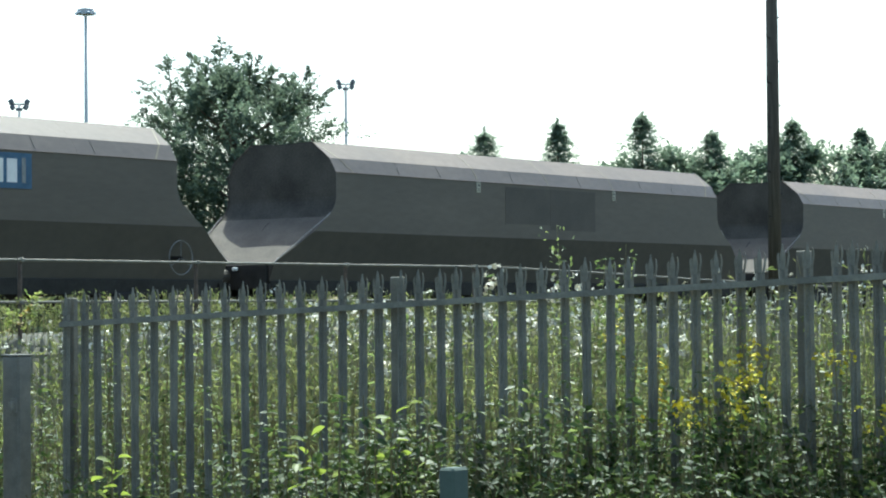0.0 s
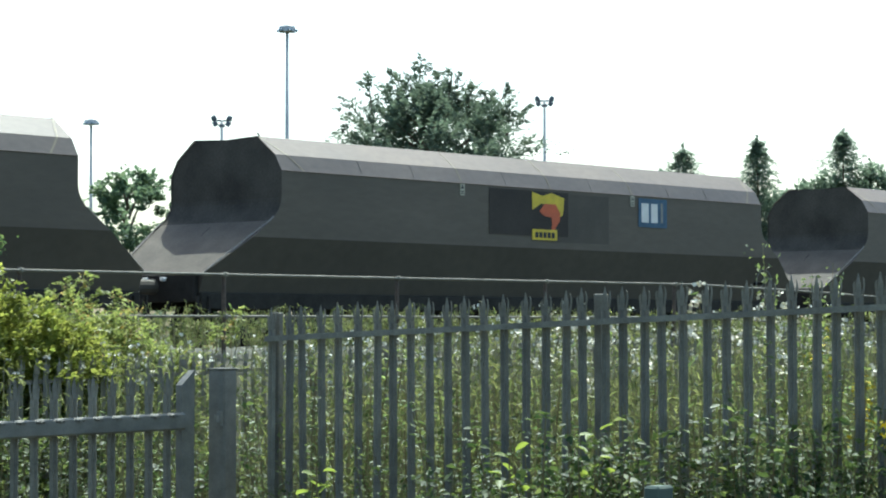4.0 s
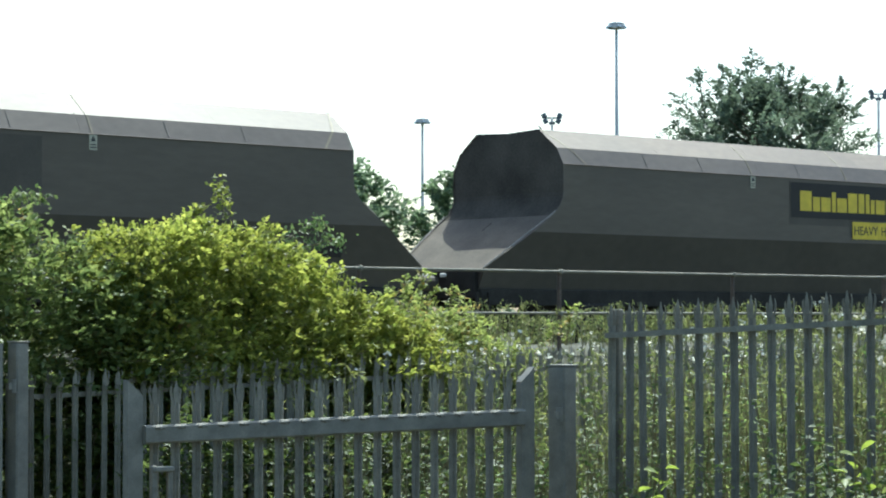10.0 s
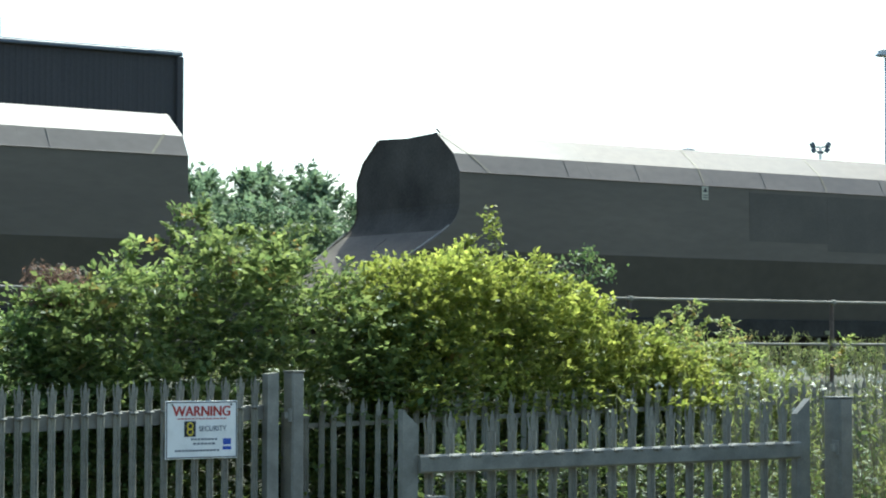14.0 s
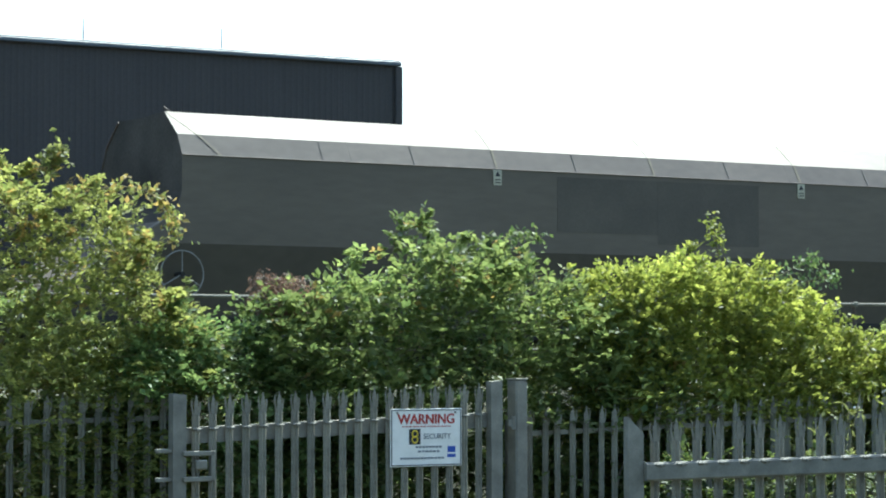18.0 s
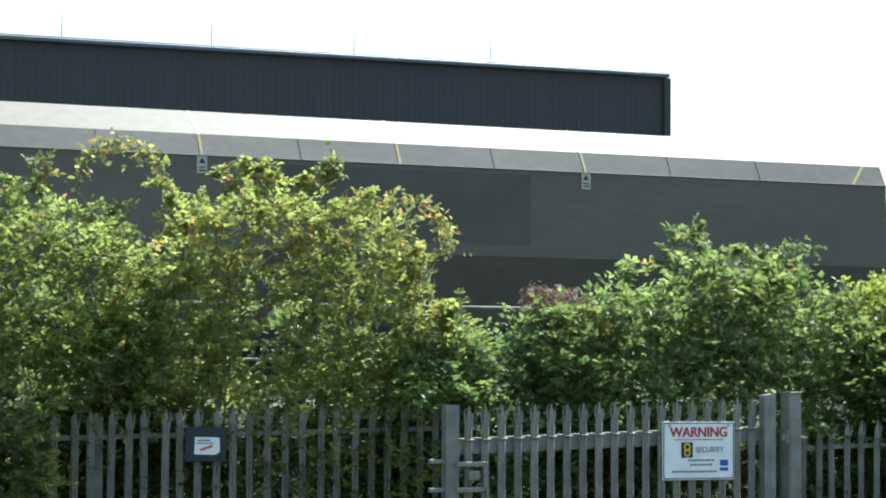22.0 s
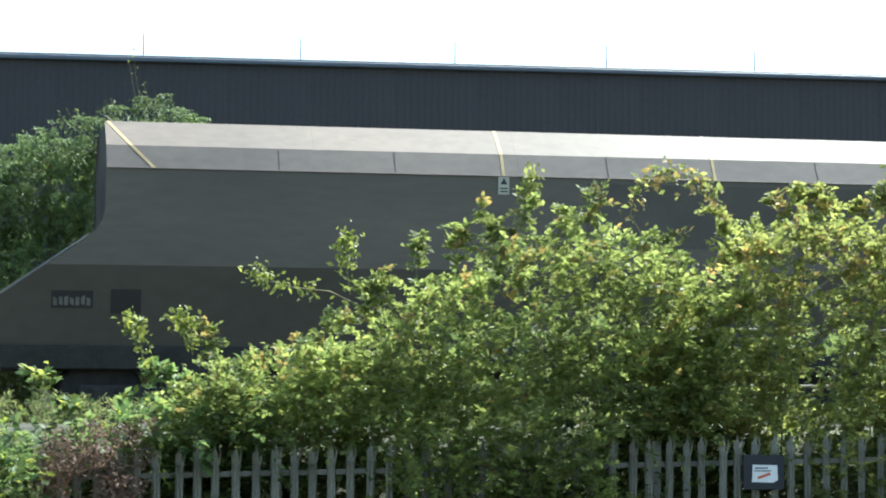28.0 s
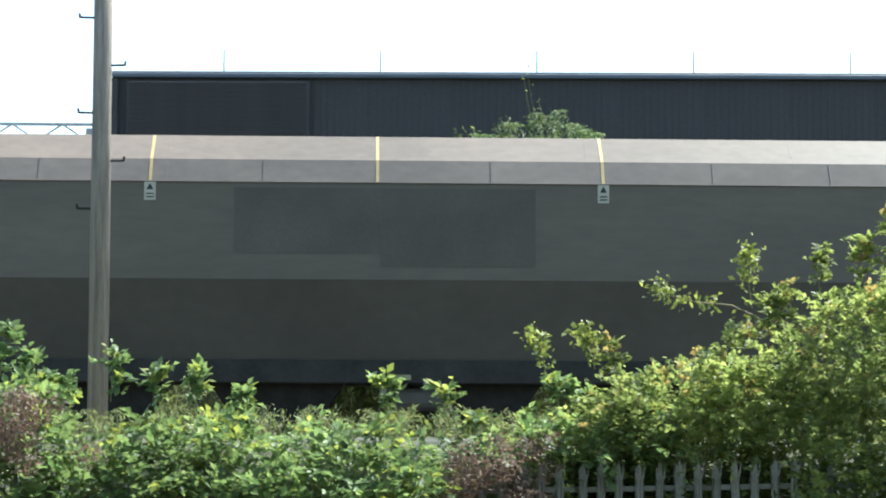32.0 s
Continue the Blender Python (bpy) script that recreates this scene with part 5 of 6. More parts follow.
# withered bramble patches hanging on the fence
for k, (x, z, s) in enumerate(((0.95, -0.42, 0.32), (-2.35, -0.08, 0.34), (8.72, 0.56, 0.17))):
    rng = np.random.default_rng(60 + k)
    c = np.column_stack([rng.normal(0, s * 0.6, 30), rng.normal(0, 0.12, 30), rng.normal(0, s * 0.45, 30)])
    pos, nrm = clumps_to_leaves(c, np.full(30, 0.12), 90, rng)
    y = (16.9, 16.45, 17.3)[k]
    th = thing("withered_bramble", pose(x, y, EYE + z), "withered reddish-brown bramble leaves on the thicket", "bush")
    part("foliage", leaf_mesh("foliage", pos, nrm, 0.04, L_BROWN, rng, 0.4), L_BROWN, th)


def weeds(name, spots, hgt, label, seed, flower=None, leafmat=L_GRASS, leaf=0.09, per=26, slim=0.22, fl_size=0.035, fl_n=6, rise=0.9):
    """Tall weeds: stems, narrow leaves and flower heads, as one spread of stuff."""
    rng = np.random.default_rng(seed)
    st, pos, nrm, tip, fp, fn = Geo(), [], [], [], [], []
    for x, y in spots:
        z = ground_z(x, y)
        h = hgt * rng.uniform(0.65, 1.12)
        bx, by_ = rng.normal(0, 0.10, 2)
        p = [Vector((x + bx * t * t, y + by_ * t * t, z + h * t)) for t in (0, 0.35, 0.7, 1.0)]
        for k in range(3):
            st.tube(p[k], p[k + 1], 0.006 - 0.0015 * k, 0.0045 - 0.0015 * k, 3, False)
        for _ in range(per):
            t = rng.uniform(0.12, 1.0)
            pos.append((x + bx * t * t + rng.normal(0, 0.035), y + by_ * t * t + rng.normal(0, 0.035), z + h * t))
            nrm.append(rng.normal(size=3) + np.array([0, -0.2, 0.3]))
            tip.append(rng.normal(size=3) * 0.6 + np.array([0, 0, rise]))
        if flower and h > (0.97 if len(spots) > 300 else 0.7) * hgt:
            for _ in range(fl_n):
                hx, hy, hz = rng.normal(0, 0.05), rng.normal(0, 0.05), rng.uniform(-0.14, 0.04)
                for _ in range(5):
                    fp.append((x + bx + hx + rng.normal(0, 0.011), y + by_ + hy + rng.normal(0, 0.011), z + h + hz + rng.normal(0, 0.009)))
                    fn.append(rng.normal(size=3) + np.array([0, 0, 0.8]))
    th = thing(name, pose(0, 0, 0), label, "weeds", kind="stuff")
    part("stems", st, M_DRYSTEM, th)
    part("leaves", leaf_mesh("leaves", np.array(pos), np.array(nrm), leaf, leafmat, rng, slim, 0.0, np.array(tip)), leafmat, th)
    if flower:
        part("flower_heads", leaf_mesh("flower_heads", np.array(fp), np.array(fn), fl_size, flower, rng, 0.9, 0), flower, th)
    return th


rng = np.random.default_rng(11)


def meadow(n, x0, x1, y0, y1, seed):
    r = np.random.default_rng(seed)
    return [(r.uniform(x0, x1), r.uniform(y0, y1)) for _ in range(n)]


def along_fence(n, off0, off1, s0, s1, seed):
    """Places beside the tall fence; off: metres from it, away from the viewer if positive."""
    r = np.random.default_rng(seed)
    a, d = np.array([11.44, 11.18]), np.array([1.06, -5.78]) / 5.877
    nrm_ = np.array([d[1], -d[0]]) * -1
    return [tuple(a + d * r.uniform(s0, s1) + nrm_ * r.uniform(off0, off1)) for _ in range(n)]


def herbs(name, spots, hgt, label, seed, leafmat, leaf=0.07, nodes=13, second=None):
    """Upright leafy weeds with crosswise pairs of leaves, smaller towards the top."""
    rng = np.random.default_rng(seed)
    st, sets = Geo(), {0: ([], [], []), 1: ([], [], [])}
    for x, y in spots:
        z = ground_z(x, y) - 0.03
        h = hgt * rng.uniform(0.55, 1.15) * (0.9 + 0.25 * math.sin(2.3 * x + 1.7 * y))
        bx, by_ = rng.normal(0, 0.13, 2)
        p = [Vector((x + bx * t * t, y + by_ * t * t, z + h * t)) for t in (0, 0.4, 0.75, 1.0)]
        for a, b in zip(p, p[1:]):
            st.tube(a, b, 0.0045, 0.0035, 3, False)
        ps, ns, ts = sets[1 if second and rng.random() < 0.14 else 0]
        turn = rng.uniform(0, 6.3)
        for k in range(nodes):
            t = 0.18 + 0.84 * (k + rng.uniform(-0.3, 0.3)) / nodes
            big = leaf * (1.25 - 0.7 * t)
            for q in range(4):
                a = turn + k * 1.3 + q * math.pi / 2 + rng.normal(0, 0.3)
                out = np.array([math.cos(a), math.sin(a), rng.normal(-0.15, 0.3)])
                ps.append(np.array([x + bx * t * t, y + by_ * t * t, z + h * t]) + out * big * rng.uniform(0.5, 1.4))
                ts.append(out + np.array([0, 0, -0.3]))
                ns.append(np.array([0, -0.15, 0.9]) + rng.normal(size=3) * 0.4)
    th = thing(name, pose(0, 0, 0), label, "weeds", kind="stuff")
    part("stems", st, M_STEM, th)
    for k, m in ((0, leafmat), (1, second)):
        ps, ns, ts = sets[k]
        if ps:
            part("leaves" if k == 0 else "fresh_leaves", leaf_mesh("leaves", np.array(ps), np.array(ns), leaf, m, rng, 0.55, 0.0, np.array(ts)), m, th)
    return th


weeds("tall_weeds", meadow(1500, 12.6, 24, 11.2, 16.2, 21), 1.6, "tall pale seeding weeds with white fluffy heads behind the fence", 31, M_FLUFF, fl_n=1, fl_size=0.026, leaf=0.085, slim=0.16, per=22)
weeds("tall_weeds", along_fence(950, 0.15, 3.4, 0.0, 6.6, 22), 1.8, "tall seeding weeds with white fluffy heads behind the palisade", 32, M_FLUFF, fl_n=1, fl_size=0.022, leaf=0.075, slim=0.15, per=26)
herbs("nettles", along_fence(260, 0.12, 2.2, 0.1, 6.6, 52), 1.35, "green nettles among the tall weeds behind the palisade", 53, L_NETTLE, 0.05, 14, L_BRAMBLE)
weeds("tall_grass", meadow(1500, 13.5, 34, 16.9, 22.0, 23), 0.48, "long grass and weeds on the railway bank", 33, None, leaf=0.06, slim=0.2)
weeds("tall_grass", meadow(900, -8, 14, 18.4, 22.5, 24), 0.26, "rough grass and low weeds along the top of the bank", 34, None, leaf=0.055, slim=0.22)
weeds("tall_grass", meadow(900, -6, 9, 30.0, 32.6, 54), 1.2, "long yellowish grass between the track and the shed", 55, None, leaf=0.13, slim=0.2)
weeds("ragwort", along_fence(11, -0.5, -0.05, 4.3, 5.4, 25), 1.55, "yellow flowering ragwort beside the fence", 35, M_RAGWORT, L_BRAMBLE, 0.06, 50, 0.3, 0.024, 13, 0.4)
weeds("ragwort", meadow(6, 12.6, 13.0, 7.6, 8.0, 26), 1.75, "yellow flowering ragwort in the meadow", 36, M_RAGWORT, L_BRAMBLE, 0.06, 50, 0.3, 0.024, 9, 0.4)
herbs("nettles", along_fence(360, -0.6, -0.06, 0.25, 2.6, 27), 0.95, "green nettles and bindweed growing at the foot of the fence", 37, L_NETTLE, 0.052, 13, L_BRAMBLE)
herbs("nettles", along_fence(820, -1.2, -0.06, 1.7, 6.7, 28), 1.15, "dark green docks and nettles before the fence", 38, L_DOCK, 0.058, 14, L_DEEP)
herbs("nettles", along_fence(150, -0.30, 0.45, 0.1, 6.5, 56), 1.5, "tall dark nettle stems leaning on the palisade", 57, L_DEEP, 0.04, 24, L_BRAMBLE)
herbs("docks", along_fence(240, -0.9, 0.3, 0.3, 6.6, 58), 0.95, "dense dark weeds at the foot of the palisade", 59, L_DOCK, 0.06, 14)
herbs("nettles", meadow(130, 11.9, 14.5, 12.2, 16.2, 29), 1.2, "green weeds by the gate post", 39, L_NETTLE, 0.06, 12, L_BRAMBLE)
weeds("thistles", along_fence(16, 0.15, 0.7, 1.2, 3.6, 41), 1.92, "seeding thistles with white fluffy heads behind the palisade", 42, M_FLUFF, L_BRAMBLE, 0.06, 30, 0.25, 0.03, 12)
weeds("white_umbels", along_fence(14, 0.1, 1.0, 3.6, 5.6, 61), 1.5, "white flowering umbels behind the palisade", 62, M_FLUFF, L_NETTLE, 0.06, 24, 0.3, 0.032, 6, 0.4)
weeds("ragwort", [(-1.44, 17.5), (-1.38, 17.55), (-1.5, 17.45)], 1.0 + 0.9, "small yellow flowering ragwort above the bramble", 43, M_RAGWORT, L_BRAMBLE, 0.06, 46, 0.4, 0.03, 9, 0.4)
weeds("dry_seed_stalks", [(-1.18, 17.5), (-1.1, 17.55), (-2.35, 17.4), (-2.6, 17.5), (-2.2, 17.6), (-0.2, 17.4)], 1.9, "withered reddish-brown seed stalks above the bramble", 44, None, L_BROWN, 0.04, 70, 0.5)
weeds("sapling_shoots", [(12.33, 7.56), (12.27, 7.54), (12.31, 7.58), (12.26, 7.86), (12.3, 7.84), (12.28, 7.9)], 2.22, "tall thin leafy shoots rising above the fence", 40, None, L_DEEP, 0.034, 240, 0.5, rise=0.3)


def dock_plant(x, y, top, seed):
    rg = np.random.default_rng(seed)
    z = ground_z(x, y)
    th = thing("dock_plant", pose(x, y, z), "broad-leaved lime-green dock plant before the fence", "plant")
    part("stem", Geo().path([(0, 0, 0), (0.02, 0.01, (top - z) * 0.6), (0.0, 0.0, top - z)], 0.009, 0.004, 5), M_STEM, th)
    lf = Geo()
    rib_ = [(0.0, 0.0), (0.018, 0.012), (0.04, 0.025), (0.06, 0.028), (0.08, 0.018), (0.095, 0.0)]
    lf.v = [(0.0, -u, u * (0.1 - u) * 2) for u, _ in rib_] + [(w_, -u, 0.01 + u * (0.1 - u) * 2) for u, w_ in rib_[1:-1]] + [(-w_, -u, 0.01 + u * (0.1 - u) * 2) for u, w_ in rib_[1:-1]]
    for o_ in (6, 10):
        lf.f += [(0, 1, o_), (4, 5, o_ + 3)] + [(i + 1, i + 2, o_ + i + 1, o_ + i) for i in range(3)]
    lf = lf.mesh("leaf", L_FRESH, True)
    for k in range(22):
        a = 2.4 * k
        part("leaf", lf, L_FRESH, th, at=pose(0.06 * math.cos(a), 0.05 * math.sin(a), (top - z) * (0.5 + 0.5 * k / 22), rg.uniform(-40, 40), rg.uniform(-30, 30), math.degrees(a)))


dock_plant(10.85, 8.15, EYE - 0.50, 5)
dock_plant(10.55, 8.5, EYE - 0.62, 6)
dock_plant(10.2, 9.6, EYE - 0.75, 7)


def shaggy_thicket(name, pairs, y0, y1, label, seed):
    """Drooping strands of small leaves over a mound."""
    rg = np.random.default_rng(seed)
    xa, xb = pairs[0][0], pairs[-1][0]
    cx, cy = (xa + xb) / 2, (y0 + y1) / 2
    th = thing(name, pose(cx, cy, 0.9), label, "bush")
    pos, nrm, tip = [], [], []
    st = Geo()
    for _ in range(1050):
        # a tress: a few strands that hang down from one place
        x = rg.uniform(xa, xb)
        top = EYE + outline(pairs, x)
        f = rg.random() ** 0.6
        z = 1.1 + (top - 1.02) * f
        y = cy + (y1 - y0) / 2 * (rg.uniform(-1, 1) * 0.4 - 0.6 * (1 - f * f) if rg.random() < 0.7 else rg.uniform(-0.5, 1.0) * (1 - 0.5 * f))
        lean, ln = rg.normal(0, 0.16), rg.uniform(0.25, 0.7)
        for _ in range(4):
            dx, dy, dl = rg.normal(0, 0.07), rg.normal(0, 0.07), rg.uniform(0.7, 1.2)
            for k in range(28):
                t = k / 28
                pos.append((x + dx + lean * t + rg.normal(0, 0.028), y + dy - 0.16 * t + rg.normal(0, 0.028), z - ln * dl * t * t + 0.12 * t))
                tip.append((lean + rg.normal(0, 0.5), -0.3 + rg.normal(0, 0.4), -0.9 * t))
                nrm.append((rg.normal(0, 0.5), -0.5 + rg.normal(0, 0.4), 0.7 + rg.normal(0, 0.35)))
    for _ in range(30):
        x = rg.uniform(xa + 0.3, xb - 0.6)
        z = EYE + outline(pairs, x)
        h = rg.uniform(0.18, 0.6) if abs(x - 2.5) < 0.5 else rg.uniform(0.05, 0.18)
        p = [(x + 0.06 * math.sin(2.5 * t + x), cy, z - 0.15 + (h + 0.15) * t - 0.1 * max(0, t - 0.8)) for t in np.linspace(0, 1.1, 7)]
        st.path(p, 0.008, 0.003, 4)
        for q in p[2:]:
            for _ in range(1):
                pos.append((q[0] + rg.normal(0, 0.02), q[1] + rg.normal(0, 0.02), q[2] + rg.normal(0, 0.03)))
                nrm.append(rg.normal(size=3))
                tip.append(rg.normal(size=3))
    for k in range(6):
        x = xa + (xb - xa) * (k + 0.5) / 6
        st.tube((x, cy, 0.9), (x, cy, EYE + outline(pairs, x) - 0.3), 0.03, 0.015, 6)
    # dark inner leaves
    ix = rg.uniform(xa + 0.2, xb - 0.2, 170)
    iz = np.array([1.1 + (EYE + outline(pairs, x) - 0.45 - 1.1) * rg.random() for x in ix])
    ip, inn = clumps_to_leaves(np.column_stack([ix, cy + rg.uniform(-0.2, 0.4, 170), iz]), np.full(170, 0.28), 80, rg)
    part("inner_foliage", leaf_mesh("inner_foliage", ip - np.array([cx, cy, 0.9]), inn, 0.11, L_IVY, rg), L_IVY, th)
    org = np.array([cx, cy, 0.9])
    st.v = [(a - cx, b - cy, c - 0.9) for a, b, c in st.v]
    tagged(part("stem_tangle", st, M_STEM, th), kind="stuff")
    part("foliage", leaf_mesh("foliage", np.array(pos) - org, np.array(nrm), 0.06, L_IVY, rg, 0.36, 0.8, np.array(tip)), L_IVY, th)


shaggy_thicket("climbing_thicket", [(-1.5, 1.3), (-0.6, 2.3), (-0.2, 2.65), (0.44, 3.10), (1.0, 3.42), (1.85, 3.72), (2.2, 3.88), (2.55, 3.92), (2.95, 3.62), (3.35, 3.05), (3.55, 2.6), (3.9, 1.9), (4.5, 1.1), (4.8, 0.6)], 30.3, 31.9,
               "dense mound of climbing green foliage against the shed", 71)
bush("leafy_shrub", [(16.1, 1.2), (16.35, 1.80), (16.7, 2.05), (17.2, 2.22), (17.8, 2.50), (18.0, 2.62), (18.5, 2.44), (19.05, 2.60), (19.5, 2.42), (19.9, 2.62), (20.1, 2.3), (20.3, 2.1), (20.6, 2.25), (20.9, 2.35), (21.3, 2.2), (21.8, 1.5)], 30.6, 32.4, L_TREE,
     "loose blue-green scrub at the corner of the shed", "bush", 0.085, density=0.9, seed=15, low=1.0, tufts=2, deep=1.2, gap=0.3, leaves=11, twig=(0.2, 0.42), sprigs=[(18.2, 2.4, 0.02, 0.3), (19.9, 2.5, 0.05, 0.4), (20.7, 2.2, 0.08, 0.3), (17.2, 2.2, 0.0, 0.3)])
bush("leafy_shrub", [(3.9, 0.4), (4.3, 1.7), (4.8, 2.05), (5.2, 2.10), (5.6, 1.8), (6.0, 0.9)], 30.4, 31.8, L_IVY, "loose shrub between the track and the shed", "bush", 0.07, density=0.8, seed=12, low=1.0, gap=0.35, leaves=11, twig=(0.2, 0.4))


# ---- trees and masts beyond the track ----
def tree(name, x, y, top, base, wid, leafmat, label, seed, n=260, per=30, size=0.13, r=(0.28, 0.5), spiky=0.5, m=13, spires=()):
    """A broadleaf tree: trunk, limbs, an inner mass of leaves and leafy sprays all over the crown that stand out of it unevenly.
    spires: leading shoots (offset across the sight line, top, length, lean) that rise over the crown."""
    rg = np.random.default_rng(seed)
    z0 = ground_z(x, y)
    th = thing(name, pose(x, y, z0 - 0.1), label, "tree", "trees beyond the track")
    H_ = top - z0
    tr = Geo()
    pts = [(0.1 * math.sin(k), 0.08 * math.cos(k * 1.3), H_ * 0.86 * k / 6) for k in range(7)]
    tr.path(pts, 0.05 * wid * 0.8, 0.02 * wid * 0.4, 10)
    lo = base - z0
    C, R, D = [], [], []
    for _ in range(n):
        f = rg.random() ** 0.8
        z = lo + (H_ - lo) * 0.93 * f
        prof = (0.40 + 0.60 * (f / 0.62) ** 0.8 if f < 0.62 else math.sqrt(max(0, 1 - ((f - 0.62) / 0.39) ** 2))) + 0.04
        a, q = rg.uniform(0, 2 * math.pi), rg.random() ** 0.42
        wob = 1 + 0.06 * math.sin(3 * a + 5 * f + seed) + 0.05 * math.sin(7 * a - 9 * f)
        c = (wid / 2 * prof * q * wob * math.cos(a), wid / 2 * prof * q * wob * math.sin(a), z)
        C.append(c)
        R.append(rg.uniform(*r) * (0.75 if f > 0.8 else 1))
        D.append((c[0] / wid * 2, c[1] / wid * 2, 0.35 + 1.2 * max(0, f - 0.45)))
    C, R, D = np.array(C), np.array(R), np.array(D)
    for k in range(0, n, 7):
        c = C[k]
        zb = max(0.3, c[2] - 0.5 - 0.35 * math.hypot(c[0], c[1]))
        tr.path([(0, 0, zb), (c[0] * 0.5, c[1] * 0.5, (zb + c[2]) / 2 + 0.1), tuple(c)], 0.045, 0.012, 5)
    inner = C * np.array([0.82, 0.82, 1]) - np.array([0, 0, 0.12])
    pos, nrm = clumps_to_leaves(inner, R * 0.8, per, rg)
    tip = rg.normal(size=pos.shape)
    q = 4
    sb = np.repeat(C, q, 0) + rg.normal(size=(n * q, 3)) * np.repeat(R, q)[:, None] * 0.45
    sw = np.repeat(D, q, 0) + rg.normal(size=(n * q, 3)) * 0.4
    outer = np.repeat(np.hypot(C[:, 0], C[:, 1]) > 0.3 * wid, q) | (np.repeat(C[:, 2], q) > lo + 0.72 * (H_ - lo))
    ln = np.repeat(R, q) * rg.uniform(0.7, 1.2, n * q) * np.where(outer & (rg.random(n * q) < spiky * 0.35), 1.6, 1.0)
    p2, n2, t2, _ = spray_leaves(sb, sw, ln, m, size, rg, 0.15)
    across = np.array([y, -x, 0.0]) / math.hypot(x, y)
    eb, ew, el = [], [], []
    for u, zt, ln_, tilt in spires:
        foot = across * (u - tilt * ln_) + np.array([0, 0, zt - z0 - ln_])
        head = across * u + np.array([0, 0, zt - z0])
        tr.path([tuple(foot), tuple((foot + head) / 2 - across * tilt * 0.08), tuple(head)], 0.03, 0.006, 5)
        for t in np.linspace(0, 0.97, int(30 * ln_)):
            wide = 0.36 * (1 - t) + 0.05
            d = rg.normal(size=3) * np.array([1, 1, 0.5])
            eb.append(foot + (head - foot) * t + d * wide * 0.32)
            ew.append(d + np.array([0, 0, 0.7]) + across * tilt)
            el.append(0.16 + 0.30 * (1 - t))
    if spires:
        p3, n3, t3, _ = spray_leaves(np.array(eb), np.array(ew), np.array(el), m, size, rg, 0.15)
        p2, n2, t2 = np.vstack([p2, p3]), np.vstack([n2, n3]), np.vstack([t2, t3])
    part("trunk", tr, M_TRUNK, th)
    part("crown", leaf_mesh("crown", np.vstack([pos, p2]), np.vstack([nrm, n2]), size, leafmat, rg, 0.55, 0.3, np.vstack([tip, t2])), leafmat, th)


def conifer(x, y, top, wid, seed, name="conifer", label="tall dark conifer among the distant trees"):
    rg = np.random.default_rng(seed)
    z0 = ground_z(x, y)
    th = thing(name, pose(x, y, z0 - 0.1), label, "tree", "distant conifers")
    H_ = top - z0
    part("trunk", Geo().tube((0, 0, 0), (0, 0, H_ * 0.97), 0.2, 0.03, 8), M_TRUNK, th)
    base, way, ln = [], [], []
    z = H_ * 0.25
    while z < H_ - 0.25:
        left = (H_ - z) / H_
        rad = min(wid * 2.0 * left, wid * (0.30 + 0.5 * left)) + 0.03
        for k in range(11):
            a = 2 * math.pi * (k + rg.uniform(-0.35, 0.35)) / 11
            reach = rad * rg.uniform(0.5, 1.25)
            u = np.array([math.cos(a), math.sin(a), 0.0])
            for f in np.linspace(0.04, 0.85, 5):
                base.append(u * reach * f + np.array([0, 0, z - 0.10 * reach * f + rg.normal(0, 0.08)]))
                way.append(u + rg.normal(size=3) * 0.5)
                ln.append(0.20 + 0.24 * reach * (1 - 0.5 * f))
        z += 0.24 + 0.5 * left
    for t in np.linspace(0.02, 1.0, 9):
        base.append(np.array([0, 0, H_ - t]))
        way.append(np.array([rg.normal(0, 0.4), rg.normal(0, 0.4), 1.0]))
        ln.append(0.10 + 0.16 * t)
    pos, nrm, tip, _ = spray_leaves(np.array(base), np.array(way), np.array(ln), 14, 0.18, rg, 0.2)
    part("crown", leaf_mesh("crown", pos, nrm, 0.17, L_CONIFER, rg, 0.4, 0.3, tip), L_CONIFER, th)


tree("field_maple", 46.1, 39.4, EYE + 6.45, EYE + 0.4, 5.5, L_MAPLE, "full green tree with ragged upright shoots beyond the track", 81, 560, 46, 0.105, (0.28, 0.46), 0.35, 15,
     spires=[(0.93 * u, EYE + zt - 0.13, ln, tilt) for u, zt, ln, tilt in ((-0.38, 7.1, 1.0, 0.1), (0.45, 6.78, 0.9, 0.15), (-1.85, 6.68, 1.0, -0.12), (-1.12, 6.78, 0.8, -0.3), (1.0, 6.42, 0.8, 0.2), (1.95, 6.36, 1.0, 0.5), (-2.45, 6.1, 0.9, -0.7), (2.45, 5.9, 0.8, 0.7), (0.05, 6.8, 0.7, 0.0), (-2.5, 5.35, 0.8, -1.0), (2.55, 5.1, 0.7, 1.0), (1.4, 6.3, 0.7, 0.3), (-0.75, 6.6, 0.7, -0.2))])
for k, (x, y, top, wid) in enumerate(((123.8, 85.6, 11.5, 5.0), (126.4, 81.8, 12.0, 3.6), (129.1, 77.3, 12.3, 5.2), (131.3, 73.6, 11.1, 4.6), (133.7, 69.2, 11.8, 5.4), (135.6, 65.5, 11.1, 4.4))):
    conifer(x, y, EYE + top + 0.25, wid, 90 + k)
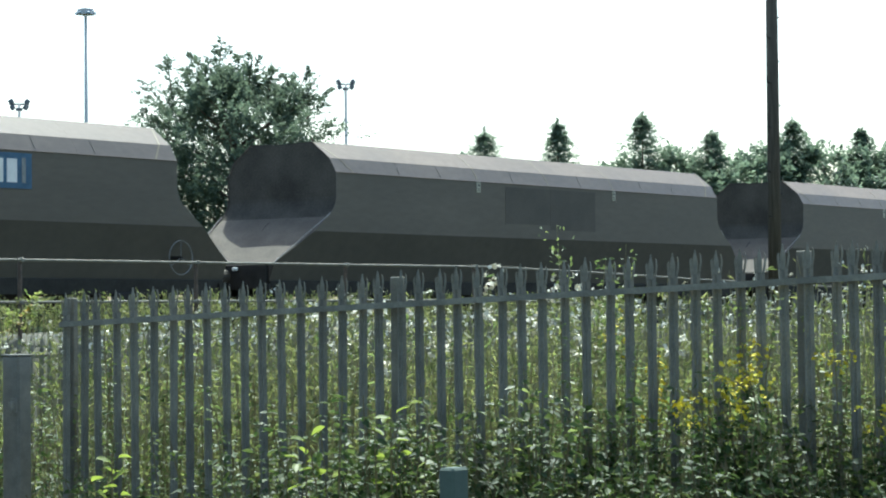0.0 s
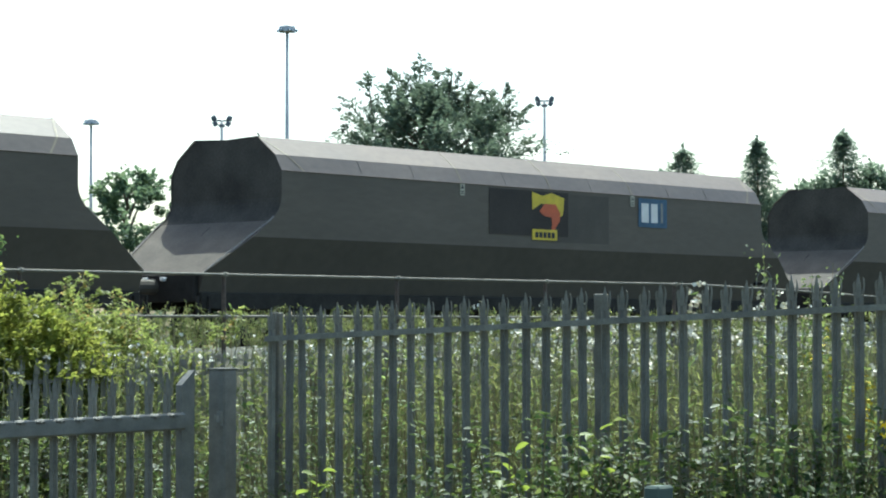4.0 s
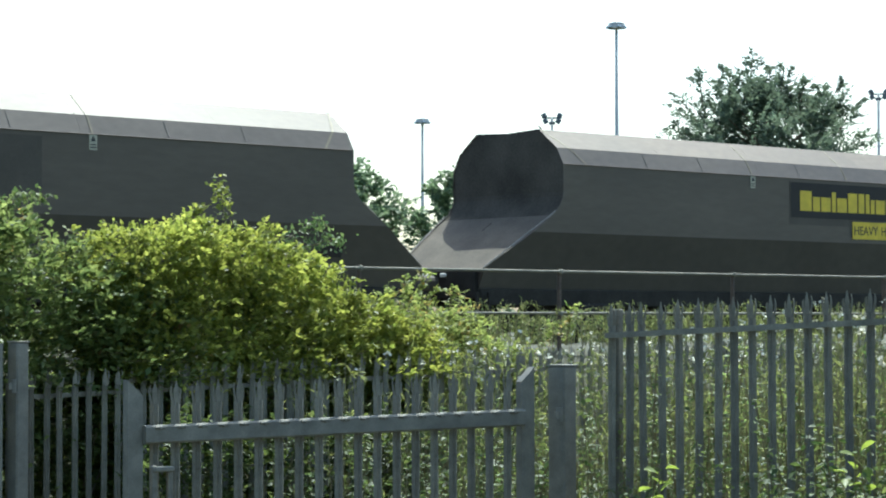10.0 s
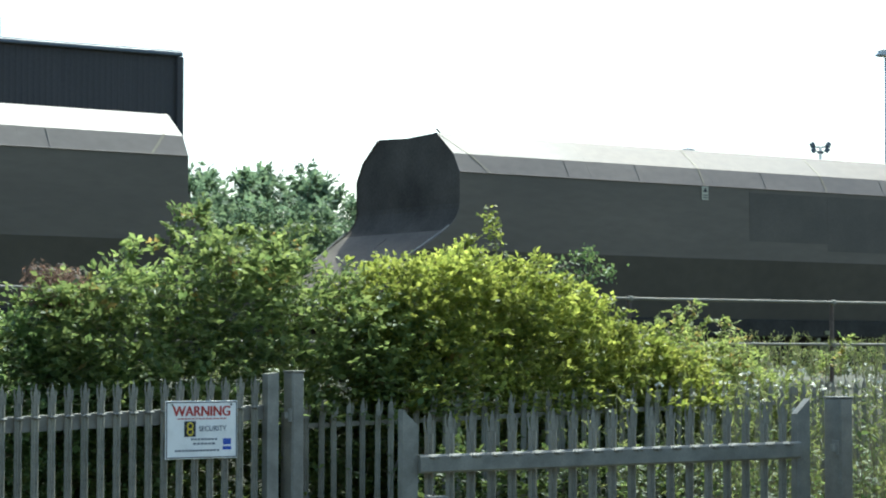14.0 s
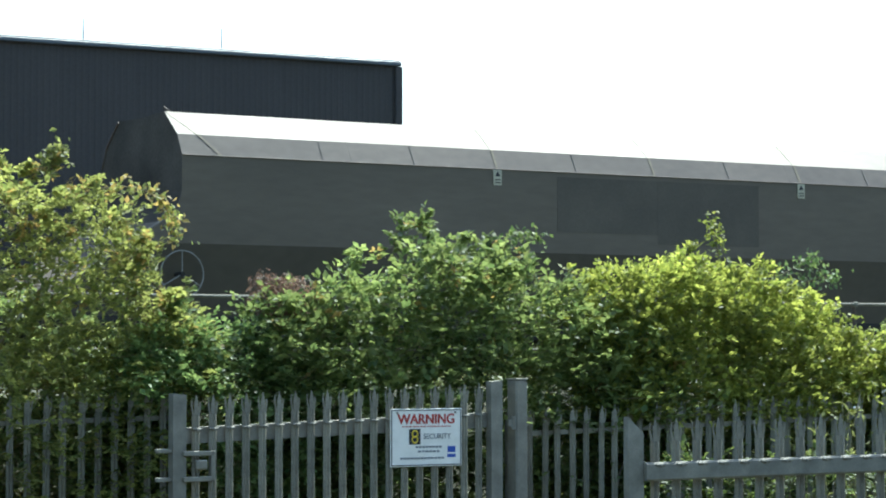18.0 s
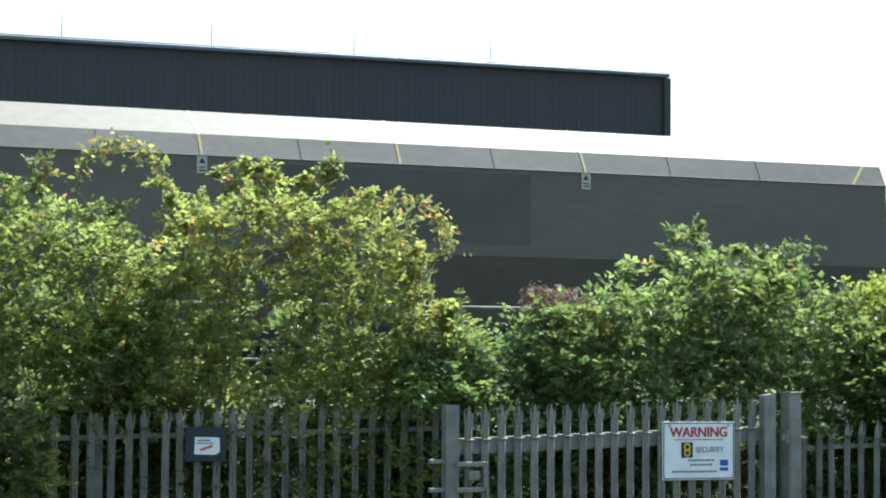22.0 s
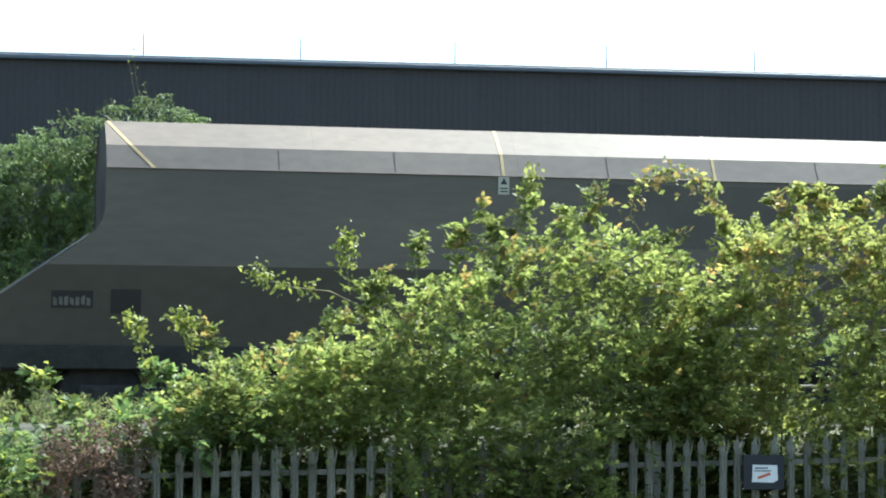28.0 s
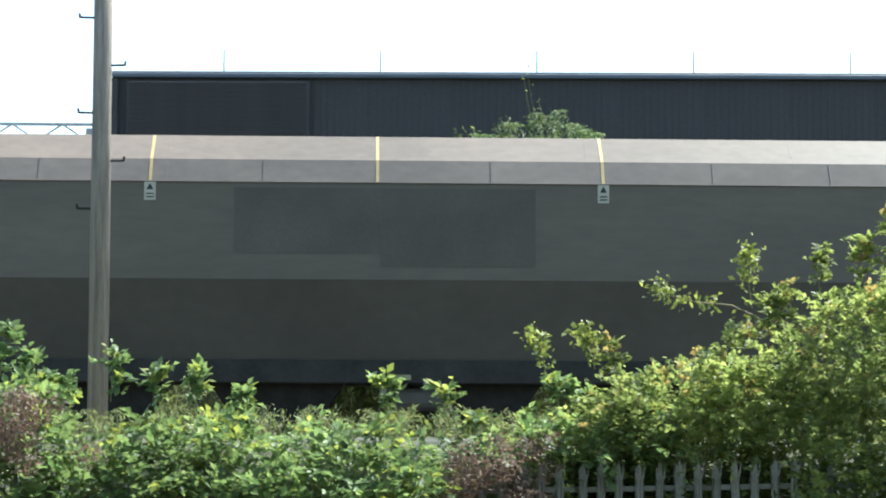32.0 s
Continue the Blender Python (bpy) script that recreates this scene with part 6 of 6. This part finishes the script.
for k, (x, y, top, wid) in enumerate(((129.8, 79.0, 9.6, 6.0), (132.0, 73.0, 9.9, 7.5), (134.5, 67.5, 10.2, 7.0), (137.0, 62.0, 10.0, 8.0), (139.0, 56.0, 10.3, 8.0), (141.0, 50.0, 9.6, 9.0), (128.4, 82.0, 8.6, 5.0), (130.8, 76.0, 10.3, 5.0), (133.2, 70.5, 10.2, 6.0), (135.8, 64.8, 9.9, 7.0), (124.5, 88.0, 9.4, 4.0))):
    tree("distant_tree", x, y, EYE + top + 0.4, EYE + 1.0, wid, L_CONIFER, "distant green broadleaf tree beyond the yard", 110 + k, 150, 26, 0.30, (0.5, 0.9), 0.8, 9)
for k, (x, y, top, wid) in enumerate(((42.4, 56.4, 4.3, 2.6), (43.6, 55.4, 4.8, 3.0), (45.0, 54.3, 4.4, 3.0), (47.4, 52.2, 4.1, 3.4), (49.6, 50.2, 3.6, 3.0), (79.5, 60.0, 5.4, 3.6), (81.5, 59.5, 5.7, 3.8), (84.0, 59.0, 5.2, 4.0), (41.0, 60.3, 4.9, 2.6), (34.8, 61.4, 5.2, 2.6), (36.4, 60.4, 5.1, 2.4), (37.9, 59.4, 5.2, 2.4), (39.6, 58.2, 4.4, 2.6))):
    tree("scrub_tree", x, y, EYE + top + 0.75, EYE - 0.3, wid, L_TREE, "slender green scrub tree beyond the track", 130 + k, 95, 42, 0.19, (0.25, 0.42), 0.9, 11)


def lamp_mast(x, y, top, label):
    z0 = ground_z(x, y)
    th = thing("lamp_mast", pose(x, y, z0), label, "lamp mast", "yard lighting masts")
    part("mast", Geo().tube((0, 0, 0), (0, 0, top - z0 - 0.1), 0.11, 0.055, 12), M_LAMPGREY, th, smooth=True)
    hd = part("head", Geo().tube((0, 0, top - z0 - 0.22), (0, 0, top - z0 - 0.02), 0.34, 0.30, 16).tube((0, 0, top - z0 - 0.02), (0, 0, top - z0 + 0.06), 0.22, 0.1, 12), M_LAMPGREY, th, "flat round lantern head")
    for k in range(6):
        a = math.pi / 3 * k
        part("lantern", Geo().box((0.28 * math.cos(a), 0.28 * math.sin(a), top - z0 - 0.17), (0.2, 0.2, 0.1), ch=0.03), M_LAMPGLASS, hd)


def flood_mast(x, y, top, label):
    z0 = ground_z(x, y)
    th = thing("floodlight_mast", pose(x, y, z0), label, "floodlight", "yard lighting masts")
    part("mast", Geo().tube((0, 0, 0), (0, 0, top - z0), 0.07, 0.045, 10), M_LAMPGREY, th, smooth=True)
    ang = math.degrees(math.atan2(-x, y))
    ar = part("cross_arm", Geo().box((0, 0, 0), (0.62, 0.05, 0.05)), M_FLOOD, th, at=pose(0, 0, top - z0 - 0.02, 0, 0, ang))
    for u, zz in ((-0.24, 0.07), (0.24, 0.07), (-0.2, -0.1), (0.2, -0.1)):
        part("floodlight", Geo().box((u, -0.04, zz), (0.15, 0.12, 0.16), Matrix.Rotation(radians(35 if u > 0 else -35), 3, "Y"), 0.02), M_FLOOD, ar, "dark angled floodlight")
    part("cage", Geo().box((0, 0, -0.16), (0.2, 0.1, 0.1), ch=0.02), M_FLOOD, ar)


lamp_mast(64.7, 62.6, EYE + 11.45, "tall pale grey yard lamp mast with a flat round head")
lamp_mast(65.0, 89.4, EYE + 10.2, "far pale grey yard lamp mast with a flat round head")
lamp_mast(73.0, 83.0, EYE + 9.7, "distant yard lamp mast with a flat round head")
flood_mast(52.5, 53.6, EYE + 6.6, "slim mast with four small dark floodlights")
flood_mast(63.1, 49.2, EYE + 7.7, "slim mast with four angled dark floodlights")


# ---- train ----
def motions():
    """The train rolls along +x, slowing down a little all the way."""
    for k, wg in WAGONS:
        rows = []
        for i in range(0, 33, 2):
            s = 40.89 + 2.9119 * i - 0.00679 * i * i - 0.0000281 * i ** 3
            rows.append((float(i), pose(s - PITCH * k, TRACK_Y, RAIL_Z)))
        walk(wg, rows)


motions()
